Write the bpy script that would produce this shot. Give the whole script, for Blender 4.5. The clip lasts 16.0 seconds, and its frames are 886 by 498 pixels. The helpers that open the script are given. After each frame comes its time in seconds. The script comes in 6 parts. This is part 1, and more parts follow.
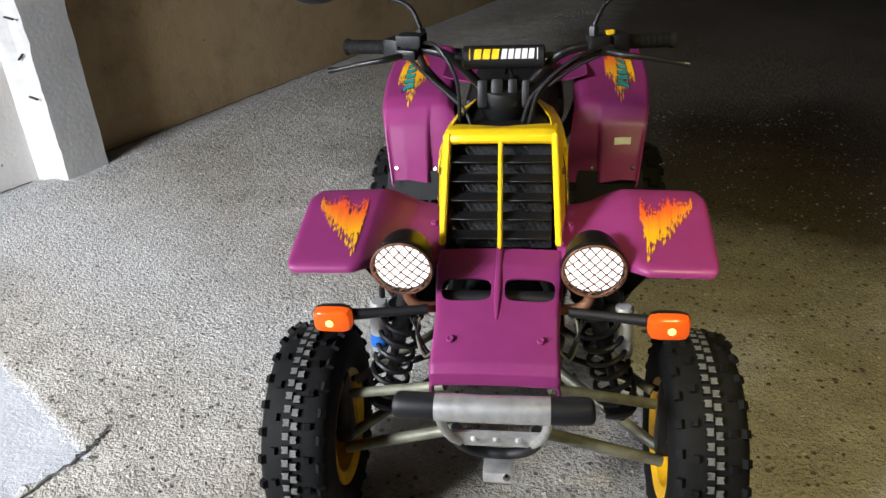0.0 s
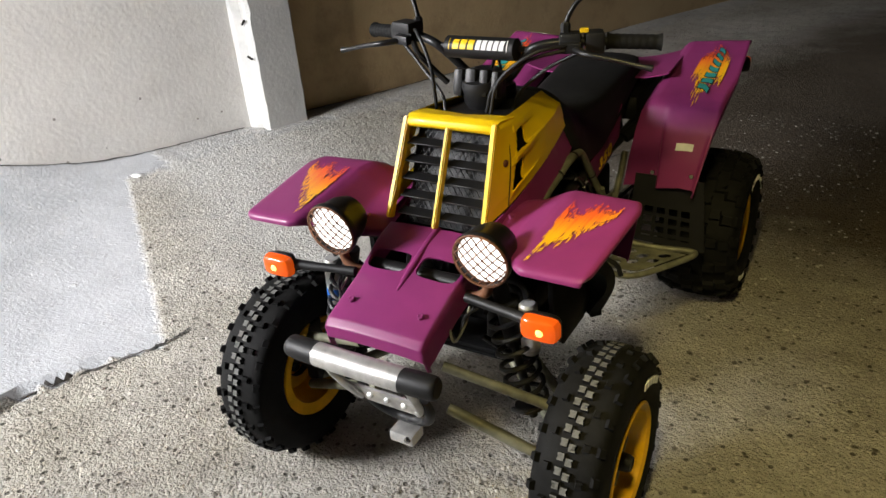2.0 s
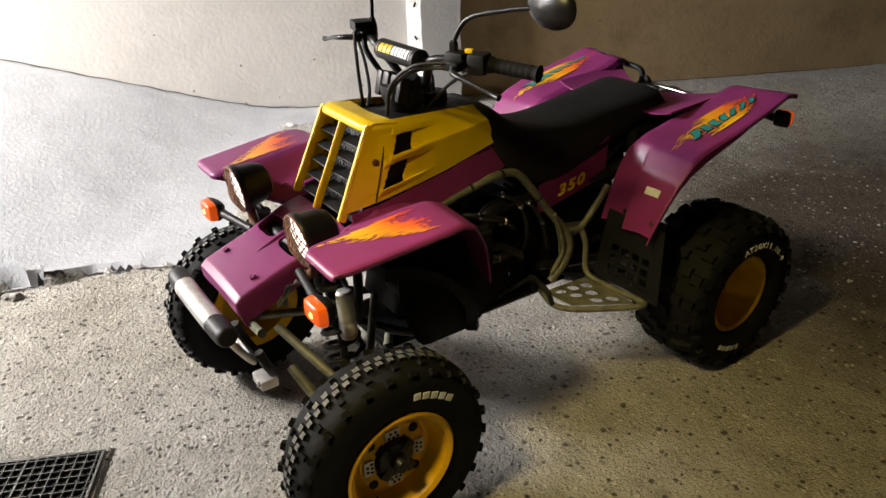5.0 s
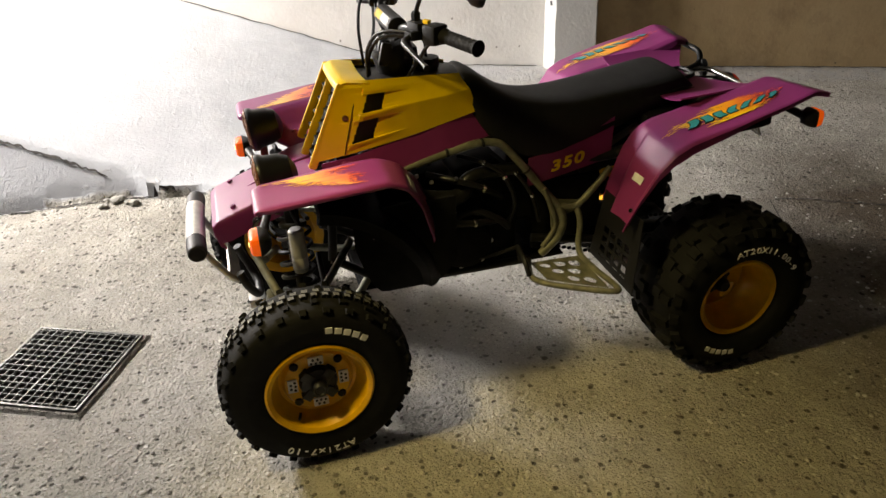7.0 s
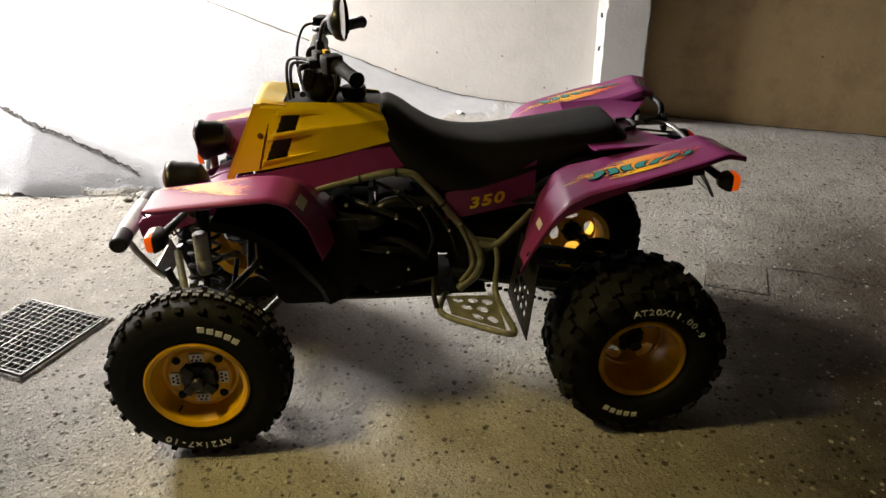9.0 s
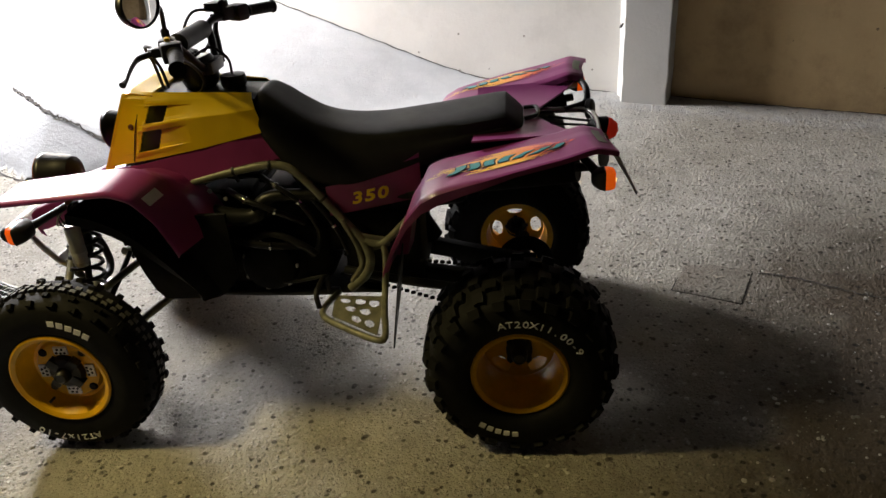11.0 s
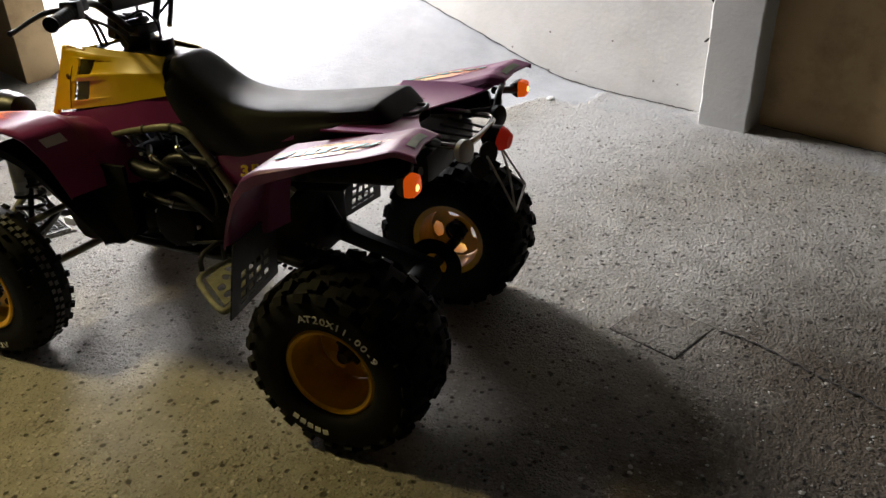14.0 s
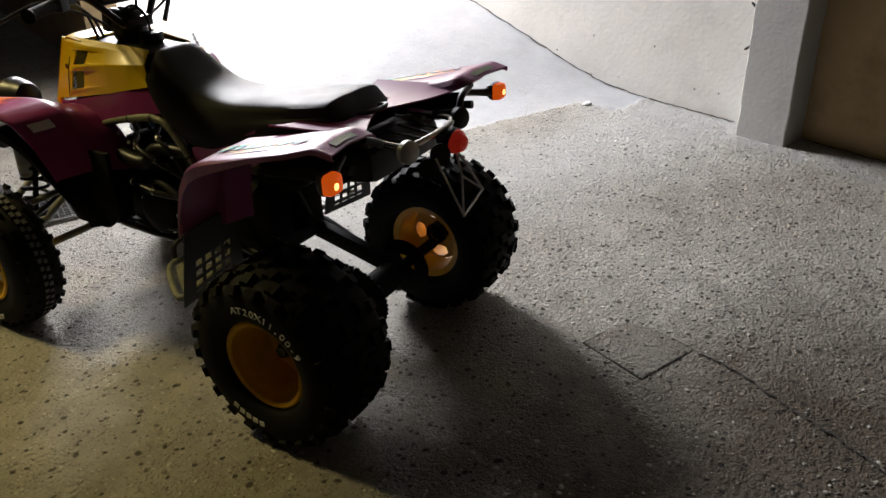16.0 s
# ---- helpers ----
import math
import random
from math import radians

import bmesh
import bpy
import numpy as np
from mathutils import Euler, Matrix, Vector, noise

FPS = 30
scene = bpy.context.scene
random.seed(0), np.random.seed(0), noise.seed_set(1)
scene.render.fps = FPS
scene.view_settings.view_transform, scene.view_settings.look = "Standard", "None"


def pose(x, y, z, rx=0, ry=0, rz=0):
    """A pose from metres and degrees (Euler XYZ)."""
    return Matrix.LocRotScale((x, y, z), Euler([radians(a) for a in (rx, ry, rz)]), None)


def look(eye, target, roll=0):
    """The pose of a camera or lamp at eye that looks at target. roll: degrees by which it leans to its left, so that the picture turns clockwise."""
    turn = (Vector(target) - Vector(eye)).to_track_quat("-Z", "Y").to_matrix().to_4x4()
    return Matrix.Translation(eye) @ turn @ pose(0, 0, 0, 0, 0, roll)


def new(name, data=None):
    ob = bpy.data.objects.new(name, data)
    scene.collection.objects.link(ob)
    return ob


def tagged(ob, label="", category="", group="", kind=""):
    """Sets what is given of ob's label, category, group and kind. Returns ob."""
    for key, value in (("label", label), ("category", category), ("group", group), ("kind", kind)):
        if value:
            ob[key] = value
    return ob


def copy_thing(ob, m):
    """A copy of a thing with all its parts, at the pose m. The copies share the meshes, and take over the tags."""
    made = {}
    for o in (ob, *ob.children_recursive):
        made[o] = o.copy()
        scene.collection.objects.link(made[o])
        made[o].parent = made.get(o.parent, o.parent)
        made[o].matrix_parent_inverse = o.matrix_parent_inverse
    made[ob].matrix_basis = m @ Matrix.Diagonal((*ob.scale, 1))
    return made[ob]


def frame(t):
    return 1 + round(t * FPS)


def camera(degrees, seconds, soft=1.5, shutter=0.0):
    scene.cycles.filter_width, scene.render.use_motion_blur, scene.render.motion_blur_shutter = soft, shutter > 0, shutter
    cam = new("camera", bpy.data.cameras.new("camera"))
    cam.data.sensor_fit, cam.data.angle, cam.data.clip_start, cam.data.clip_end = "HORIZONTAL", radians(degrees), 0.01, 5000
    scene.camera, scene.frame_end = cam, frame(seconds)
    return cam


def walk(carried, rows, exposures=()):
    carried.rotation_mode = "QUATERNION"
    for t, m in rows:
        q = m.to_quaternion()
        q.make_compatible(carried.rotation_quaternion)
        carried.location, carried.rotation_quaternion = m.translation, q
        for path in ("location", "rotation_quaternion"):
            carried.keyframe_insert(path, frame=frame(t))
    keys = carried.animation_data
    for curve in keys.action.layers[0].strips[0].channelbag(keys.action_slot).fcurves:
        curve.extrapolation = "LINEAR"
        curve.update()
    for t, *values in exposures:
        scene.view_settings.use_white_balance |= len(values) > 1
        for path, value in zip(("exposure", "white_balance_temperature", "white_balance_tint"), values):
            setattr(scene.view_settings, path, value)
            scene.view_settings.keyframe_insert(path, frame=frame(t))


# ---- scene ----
cam = camera(61.3, 16.0)
PATH = [
    (0, (0.078, -1.384, 1.489), (-0.167, 0.367, 0.555), -3.1),
    (0.5, (0.366, -1.417, 1.473), (-0.17, 0.261, 0.526), -2.3),
    (1, (0.585, -1.402, 1.486), (-0.114, 0.209, 0.53), -4.4),
    (1.5, (0.73, -1.303, 1.477), (-0.119, 0.261, 0.565), -4.1),
    (2, (0.862, -1.241, 1.481), (-0.09, 0.252, 0.553), -5.0),
    (2.5, (1.092, -1.225, 1.493), (-0.005, 0.149, 0.541), -3.6),
    (3, (1.254, -1.188, 1.491), (0.057, 0.125, 0.573), -6.0),
    (3.5, (1.301, -1.086, 1.478), (0.121, 0.254, 0.576), -2.5),
    (5.8, (1.818, -0.432, 1.512), (0.252, 0.352, 0.545), -4.8),
    (6, (1.833, -0.386, 1.516), (0.266, 0.363, 0.524), -5.7),
    (6.5, (1.947, -0.211, 1.532), (0.319, 0.368, 0.524), -3.3),
    (7, (2.072, -0.079, 1.532), (0.395, 0.38, 0.544), -2.4),
    (7.5, (2.104, 0.002, 1.514), (0.394, 0.442, 0.573), -3.5),
    (8, (2.108, 0.159, 1.521), (0.406, 0.633, 0.585), -1.5),
    (8.5, (2.148, 0.339, 1.524), (0.408, 0.707, 0.608), -2.4),
    (9, (2.242, 0.549, 1.53), (0.464, 0.691, 0.625), -0.4),
    (9.5, (2.246, 0.623, 1.527), (0.466, 0.706, 0.618), -2.6),
    (10, (2.155, 0.865, 1.489), (0.38, 0.969, 0.572), -0.5),
    (10.2, (2.139, 0.945, 1.5), (0.367, 1.004, 0.575), -1.7),
    (12.3, (1.946, 1.702, 1.432), (0.226, 1.204, 0.54), -1.8),
    (12.5, (1.923, 1.743, 1.436), (0.205, 1.22, 0.556), -2.2),
    (13, (1.857, 1.878, 1.432), (0.166, 1.293, 0.54), -2.2),
    (13.5, (1.826, 2.068, 1.423), (0.179, 1.386, 0.515), -1.4),
    (14, (1.801, 2.165, 1.416), (0.178, 1.455, 0.488), -1.9),
    (14.5, (1.704, 2.224, 1.395), (0.086, 1.499, 0.47), -2.0),
    (15, (1.62, 2.293, 1.387), (0.025, 1.538, 0.445), -2.2),
    (15.5, (1.609, 2.404, 1.419), (0.053, 1.566, 0.482), -1.5),
    (16, (1.608, 2.502, 1.397), (0.093, 1.574, 0.479), -2.2),
]
walk(cam, [(t, look(eye, target, roll)) for t, eye, target, roll in PATH], [(0, -0.44, 6050, 11), (1, -0.46, 6300, 11), (3.5, -0.48, 6550, 12), (5.8, -0.3, 6950, 13), (7.5, -0.24, 7000, 13), (10.2, -0.26, 6750, 13), (12.3, -0.34, 6450, 13), (16, -0.38, 6450, 13)])

# ---- light ----
world = bpy.data.worlds.new("world")
scene.world = world
world.use_nodes = True
nt = world.node_tree
sky = nt.nodes.new("ShaderNodeTexSky")
sky.sky_type = "NISHITA"
sky.sun_disc = False
sky.sun_elevation = radians(40)
sky.sun_rotation = radians(200)
nt.links.new(sky.outputs["Color"], nt.nodes["Background"].inputs["Color"])
nt.nodes["Background"].inputs["Strength"].default_value = 0.012

# the garage's plan, laid into the world
_a = radians(-2.05)
SITE = Matrix.Translation((-0.33, 2.162, 0)) @ Matrix.Rotation(_a, 4, "Z") @ Matrix.Scale(1.043, 4) @ Matrix.Translation((0.348, -2.069, 0))

# wall frame: s runs along the long wall, n away from it into the garage
WX, WY = -2.36, 1.75
UX, UY = 0.323, 0.946


def wall_pt(s, n, z=0.0):
    return Vector((WX + UX * s + UY * n, WY + UY * s - UX * n, z))


def area_lamp(name, eye, target, sx, sy, watts, colour):
    data = bpy.data.lights.new(name, "AREA")
    data.shape, data.size, data.size_y, data.energy, data.color = "RECTANGLE", sx, sy, watts, colour
    ob = new(name, data)
    ob.matrix_world = look(SITE @ Vector(eye), SITE @ Vector(target))
    return ob


# daylight in the mouth of the ramp
area_lamp("ramp_daylight", wall_pt(-5.0, 1.05, 2.75), wall_pt(-0.4, 1.35, 0.0), 1.7, 0.9, 1120, (0.95, 0.95, 0.965))
# warm bulb under the shade of the hanging lamp on the garage side
bulb = bpy.data.lights.new("lamp_bulb", "SPOT")
bulb.energy, bulb.color, bulb.shadow_soft_size, bulb.spot_size, bulb.spot_blend = 300, (1.0, 0.82, 0.34), 0.14, radians(54), 1.0
new("lamp_bulb", bulb).matrix_world = look((0.72, -1.10, 2.52), (0.98, 0.75, 0))


# ---- materials ----
def material(name, base=(0.5, 0.5, 0.5), rough=0.5, metal=0.0):
    m = bpy.data.materials.new(name)
    m.use_nodes = True
    b = m.node_tree.nodes["Principled BSDF"]
    b.inputs["Base Color"].default_value = (*base, 1)
    b.inputs["Roughness"].default_value = rough
    b.inputs["Metallic"].default_value = metal
    return m, m.node_tree, b


def nnode(tree, kind, **sockets):
    n = tree.nodes.new(kind)
    for key, value in sockets.items():
        n.inputs[key.replace("_", " ")].default_value = value
    return n


def coords(tree):
    return tree.nodes.new("ShaderNodeTexCoord").outputs["Object"]


def noise_tex(tree, vec, scale, detail=4.0, rough=0.55):
    n = nnode(tree, "ShaderNodeTexNoise", Scale=scale, Detail=detail, Roughness=rough)
    tree.links.new(vec, n.inputs["Vector"])
    return n.outputs["Fac"]


def ramp_node(tree, fac, stops):
    r = tree.nodes.new("ShaderNodeValToRGB")
    while len(r.color_ramp.elements) < len(stops):
        r.color_ramp.elements.new(0.5)
    for e, (p, c) in zip(r.color_ramp.elements, stops):
        e.position, e.color = p, (*c, 1) if len(c) == 3 else c
    tree.links.new(fac, r.inputs["Fac"])
    return r.outputs["Color"]


def mix(tree, fac, a, b, mode="MIX"):
    m = tree.nodes.new("ShaderNodeMix")
    m.data_type, m.blend_type = "RGBA", mode
    for sock, value in ((m.inputs["Factor"], fac), (m.inputs[6], a), (m.inputs[7], b)):
        if isinstance(value, (tuple, float, int)):
            sock.default_value = value if not isinstance(value, tuple) else (*value, 1)
        else:
            tree.links.new(value, sock)
    return m.outputs[2]


def maths(tree, op, a, b=0.0):
    m = tree.nodes.new("ShaderNodeMath")
    m.operation = op
    for sock, value in zip(m.inputs, (a, b)):
        if isinstance(value, (float, int)):
            sock.default_value = value
        else:
            tree.links.new(value, sock)
    return m.outputs[0]


def bump(tree, bsdf, height, strength, dist):
    b = nnode(tree, "ShaderNodeBump", Strength=strength, Distance=dist)
    tree.links.new(height, b.inputs["Height"])
    tree.links.new(b.outputs["Normal"], bsdf.inputs["Normal"])


def plain(name, base, rough, metal=0.0, vary=0.12, scale=30.0, bumps=0.0, coat=0.0, spec=0.4):
    """A paint, plastic, rubber or metal with slight variation of tone, gloss and relief."""
    m, t, b = material(name, base, rough, metal)
    v = coords(t)
    f = noise_tex(t, v, scale)
    lo = tuple(c * (1 - vary) for c in base)
    hi = tuple(min(1, c * (1 + vary)) for c in base)
    t.links.new(ramp_node(t, f, [(0.3, lo), (0.7, hi)]), b.inputs["Base Color"])
    g = noise_tex(t, v, scale * 0.35, 6)
    rr = t.nodes.new("ShaderNodeMapRange")
    rr.inputs["To Min"].default_value, rr.inputs["To Max"].default_value = max(0.03, rough - 0.1), min(1, rough + 0.12)
    t.links.new(g, rr.inputs["Value"])
    t.links.new(rr.outputs["Result"], b.inputs["Roughness"])
    b.inputs["Coat Weight"].default_value = coat
    b.inputs["Specular IOR Level"].default_value = spec
    if bumps:
        bump(t, b, noise_tex(t, v, scale * 8, 3), bumps, 0.002)
    return m


def glow(name, base, colour, strength, rough=0.2):
    m, t, b = material(name, base, rough)
    b.inputs["Emission Color"].default_value = (*colour, 1)
    b.inputs["Emission Strength"].default_value = strength
    return m


def ground_material():
    m, t, b = material("exposed_aggregate", rough=0.75)
    v = coords(t)
    big = noise_tex(t, v, 1.3, 5)
    mid = noise_tex(t, v, 9, 5)

    def cells(scale, chan, size):
        """Scattered stones: a mask of stones, how far inside each one lies, and a random number for each."""
        vor = nnode(t, "ShaderNodeTexVoronoi", Scale=scale, Randomness=1.0)
        t.links.new(v, vor.inputs["Vector"])
        sep = t.nodes.new("ShaderNodeSeparateColor")
        t.links.new(vor.outputs["Color"], sep.inputs["Color"])
        warp = maths(t, "ADD", vor.outputs["Distance"], maths(t, "MULTIPLY", maths(t, "SUBTRACT", noise_tex(t, v, scale * 1.6, 2), 0.5), 0.35))
        inside = ramp_node(t, warp, [(size - 0.06, (1, 1, 1)), (size + 0.05, (0, 0, 0))])
        return inside, sep.outputs[0], sep.outputs[1]
    base = ramp_node(t, mid, [(0.25, (0.36, 0.34, 0.30)), (0.55, (0.48, 0.46, 0.41)), (0.8, (0.58, 0.565, 0.51))])
    fine, fa, fb = cells(95.0, 0, 0.36)
    stone = ramp_node(t, fa, [(0.0, (0.15, 0.135, 0.11)), (0.45, (0.40, 0.38, 0.33)), (0.8, (0.58, 0.56, 0.51)), (1.0, (0.78, 0.76, 0.72))])
    col = mix(t, maths(t, "MULTIPLY", fine, 0.55), base, stone)
    peb, pa, pb = cells(42.0, 0, 0.27)
    pmask = maths(t, "MULTIPLY", peb, maths(t, "GREATER_THAN", pb, 0.5))
    pcol = ramp_node(t, pa, [(0.0, (0.035, 0.03, 0.02)), (0.36, (0.09, 0.08, 0.06)), (0.44, (0.50, 0.48, 0.42)), (1.0, (0.72, 0.70, 0.65))])
    col = mix(t, maths(t, "MULTIPLY", pmask, 0.85), col, pcol)
    pit = maths(t, "MULTIPLY", pmask, maths(t, "LESS_THAN", pa, 0.40))
    chip, ca, cb = cells(23.0, 0, 0.20)
    col = mix(t, maths(t, "MULTIPLY", maths(t, "MULTIPLY", chip, maths(t, "GREATER_THAN", cb, 0.62)), 0.8), col, ramp_node(t, ca, [(0.0, (0.02, 0.016, 0.01)), (0.8, (0.07, 0.055, 0.035)), (0.85, (0.6, 0.58, 0.53))]))
    stain = ramp_node(t, big, [(0.35, (0.74, 0.72, 0.67)), (0.65, (1.06, 1.06, 1.06))])
    col = mix(t, 1.0, col, stain, "MULTIPLY")
    # brown, blotchy shade painted into the floor where the daylight falls off
    falloff = t.nodes.new("ShaderNodeAttribute")
    falloff.attribute_name = "painted_falloff"
    patch = maths(t, "ADD", falloff.outputs["Fac"], maths(t, "MULTIPLY", maths(t, "SUBTRACT", noise_tex(t, v, 2.6, 7, 0.65), 0.5), 1.3))
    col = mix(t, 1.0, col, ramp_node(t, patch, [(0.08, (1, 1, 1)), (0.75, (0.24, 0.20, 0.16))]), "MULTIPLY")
    # paler floor towards the ramp's foot, painted in place of stronger daylight
    daylit = t.nodes.new("ShaderNodeAttribute")
    daylit.attribute_name = "painted_daylight"
    daylit_edge = maths(t, "ADD", daylit.outputs["Fac"], maths(t, "MULTIPLY", maths(t, "SUBTRACT", noise_tex(t, v, 6, 7, 0.7), 0.5), 0.7))
    col = mix(t, ramp_node(t, daylit_edge, [(0.1, (0, 0, 0)), (1.0, (0.85, 0.85, 0.85))]), col, (0.56, 0.56, 0.55))
    # trowelled cement along the wall and over the ramp, by a mask in the mesh
    mask = t.nodes.new("ShaderNodeAttribute")
    mask.attribute_name = "smooth_cement"
    cement = ramp_node(t, noise_tex(t, v, 5, 8, 0.65), [(0.3, (0.34, 0.35, 0.362)), (0.7, (0.43, 0.44, 0.452))])
    edge = maths(t, "ADD", mask.outputs["Fac"], maths(t, "MULTIPLY", maths(t, "SUBTRACT", noise_tex(t, v, 14, 6, 0.7), 0.5), 0.9))
    fac = ramp_node(t, edge, [(0.35, (0, 0, 0)), (0.8, (1, 1, 1))])
    t.links.new(mix(t, fac, col, cement), b.inputs["Base Color"])
    h = maths(t, "ADD", maths(t, "MULTIPLY", fine, 0.55), maths(t, "MULTIPLY", pmask, 0.4))
    h = maths(t, "SUBTRACT", h, maths(t, "MULTIPLY", pit, 1.5))
    h = maths(t, "MULTIPLY", h, maths(t, "SUBTRACT", 1.0, maths(t, "MULTIPLY", fac, 0.85)))
    h = maths(t, "ADD", h, maths(t, "MULTIPLY", noise_tex(t, v, 160, 3), 0.30))
    h = maths(t, "ADD", h, maths(t, "MULTIPLY", noise_tex(t, v, 55, 4, 0.7), 1.1))
    h = maths(t, "MULTIPLY", h, maths(t, "SUBTRACT", 1.0, maths(t, "MULTIPLY", fac, 0.8)))
    bump(t, b, h, 1.0, 0.019)
    rr = t.nodes.new("ShaderNodeMapRange")
    rr.inputs["To Min"].default_value, rr.inputs["To Max"].default_value = 0.55, 0.85
    b.inputs["Specular IOR Level"].default_value = 0.3
    t.links.new(mid, rr.inputs["Value"])
    t.links.new(rr.outputs["Result"], b.inputs["Roughness"])
    return m


def plaster(name, a, c, stain, low=0.5):
    m, t, b = material(name, rough=0.85)
    v = coords(t)
    col = ramp_node(t, noise_tex(t, v, 1.1, 6, 0.6), [(0.3, a), (0.7, c)])
    blot = ramp_node(t, noise_tex(t, v, 3.2, 8, 0.7), [(low, (0, 0, 0)), (low + 0.2, (1, 1, 1))])
    col = mix(t, maths(t, "MULTIPLY", blot, 0.55), col, stain)
    spots = nnode(t, "ShaderNodeTexVoronoi", Scale=7.0)
    t.links.new(v, spots.inputs["Vector"])
    sm = maths(t, "LESS_THAN", spots.outputs["Distance"], 0.05)
    col = mix(t, maths(t, "MULTIPLY", sm, 0.7), col, (0.08, 0.06, 0.04))
    t.links.new(col, b.inputs["Base Color"])
    h = maths(t, "ADD", noise_tex(t, v, 45, 5), maths(t, "MULTIPLY", noise_tex(t, v, 4, 4), 2.0))
    bump(t, b, h, 0.35, 0.006)
    return m


M = {
    "ground": ground_material(),
    "white_wall": plaster("white_plaster", (0.60, 0.585, 0.555), (0.70, 0.685, 0.65), (0.53, 0.515, 0.485)),
    # greyer than the white wall: the weaker grazing light put into the colour
    "grey_wall": plaster("shaded_grey_render", (0.40, 0.40, 0.39), (0.52, 0.52, 0.50), (0.34, 0.33, 0.32)),
    "broken": plaster("broken_render", (0.42, 0.42, 0.41), (0.62, 0.62, 0.60), (0.22, 0.22, 0.21), 0.45),
    "ochre_wall": plaster("ochre_plaster", (0.38, 0.265, 0.13), (0.52, 0.39, 0.215), (0.20, 0.125, 0.06)),
    "dark_wall": plaster("dimmed_concrete", (0.085, 0.078, 0.065), (0.12, 0.11, 0.093), (0.06, 0.053, 0.046)),
    "purple": plain("purple_plastic", (0.225, 0.030, 0.130), 0.38, vary=0.08, scale=12, coat=0.08, spec=0.32),
    "yellow": plain("yellow_plastic", (0.87, 0.58, 0.004), 0.36, vary=0.05, scale=12, coat=0.1),
    "rim_yellow": plain("yellow_rim_paint", (0.74, 0.40, 0.006), 0.35, vary=0.15, scale=18),
    "black": plain("black_plastic", (0.007, 0.007, 0.0075), 0.5),
    "satin": plain("black_satin_metal", (0.009, 0.009, 0.0095), 0.36, 0.1),
    "rubber": plain("tyre_rubber", (0.0045, 0.0045, 0.0042), 0.75, vary=0.3, scale=40, bumps=0.3, spec=0.2),
    "worn": plain("scuffed_knob_rubber", (0.13, 0.13, 0.12), 0.8, vary=0.7, scale=60),
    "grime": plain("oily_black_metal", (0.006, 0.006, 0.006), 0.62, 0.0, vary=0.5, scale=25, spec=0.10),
    "vinyl": plain("black_vinyl", (0.010, 0.010, 0.0095), 0.58, vary=0.15, scale=30, bumps=0.25, spec=0.2),
    "frame": plain("grey_green_frame_paint", (0.165, 0.165, 0.115), 0.42, 0.2, vary=0.35, scale=22),
    "peg": plain("dirty_footrest_metal", (0.15, 0.148, 0.105), 0.5, 0.15, vary=0.45, scale=26),
    "alu": plain("brushed_aluminium", (0.58, 0.575, 0.55), 0.36, 0.65, vary=0.2, scale=35),
    "chrome": plain("chrome", (0.55, 0.55, 0.54), 0.16, 1.0, vary=0.05),
    "silver_paint": plain("silver_paint", (0.52, 0.52, 0.50), 0.4, 0.4, vary=0.15),
    "steel": plain("dark_engine_metal", (0.016, 0.016, 0.016), 0.42, 0.3, vary=0.4, scale=25),
    "pipe": plain("grimy_exhaust_steel", (0.013, 0.013, 0.012), 0.38, 0.4, vary=0.5, scale=22),
    "rust": plain("rusty_steel", (0.16, 0.07, 0.035), 0.6, 0.3, vary=0.4),
    "galv": plain("galvanised_grate", (0.12, 0.12, 0.11), 0.5, 0.6, vary=0.4, scale=30),
    # near-black for holes, gaps and pits, where only shade would show
    "pit": plain("hollow_dark", (0.02, 0.018, 0.015), 0.9),
    "lamp_on": glow("lit_headlight", (0.9, 0.9, 0.9), (1.0, 0.97, 0.92), 2.6),
    "amber": glow("lit_amber_lens", (0.55, 0.07, 0.004), (1.0, 0.13, 0.008), 0.55),
    "lens_spot": glow("lit_bulb_spot", (0.9, 0.5, 0.1), (1.0, 0.50, 0.12), 4.0),
    "red": glow("red_lens", (0.5, 0.02, 0.02), (1.0, 0.05, 0.02), 0.12),
    "crack": plain("crack_dirt", (0.055, 0.05, 0.045), 0.95, vary=0.6, scale=40),
    "white": plain("white_print", (0.72, 0.72, 0.70), 0.5),
    "teal": plain("teal_print", (0.02, 0.25, 0.26), 0.35),
    "letter_yellow": plain("yellow_print", (0.85, 0.55, 0.01), 0.35),
    "blue": plain("blue_print", (0.02, 0.12, 0.45), 0.4),
    "bulb": glow("lamp_glass", (0.9, 0.85, 0.7), (1.0, 0.72, 0.3), 6.0),
}


def splash_material():
    m, t, b = material("orange_yellow_splash", rough=0.3)
    a = t.nodes.new("ShaderNodeAttribute")
    a.attribute_name = "fade"
    t.links.new(ramp_node(t, a.outputs["Fac"], [(0.0, (0.88, 0.52, 0.01)), (0.45, (0.90, 0.42, 0.01)), (0.8, (0.85, 0.13, 0.02)), (1.0, (0.80, 0.09, 0.03))]), b.inputs["Base Color"])
    b.inputs["Coat Weight"].default_value = 0.3
    return m


def pebble_material():
    m, t, b = material("bared_stones", rough=0.55)
    g = t.nodes.new("ShaderNodeNewGeometry")
    col = ramp_node(t, g.outputs["Random Per Island"], [(0.0, (0.05, 0.042, 0.03)), (0.30, (0.16, 0.145, 0.115)), (0.6, (0.33, 0.31, 0.26)), (0.9, (0.48, 0.46, 0.41)), (1.0, (0.66, 0.64, 0.60))])
    t.links.new(mix(t, 0.25, col, ramp_node(t, noise_tex(t, coords(t), 260, 3), [(0.3, (0.12, 0.11, 0.09)), (0.7, (0.55, 0.53, 0.48))])), b.inputs["Base Color"])
    return m


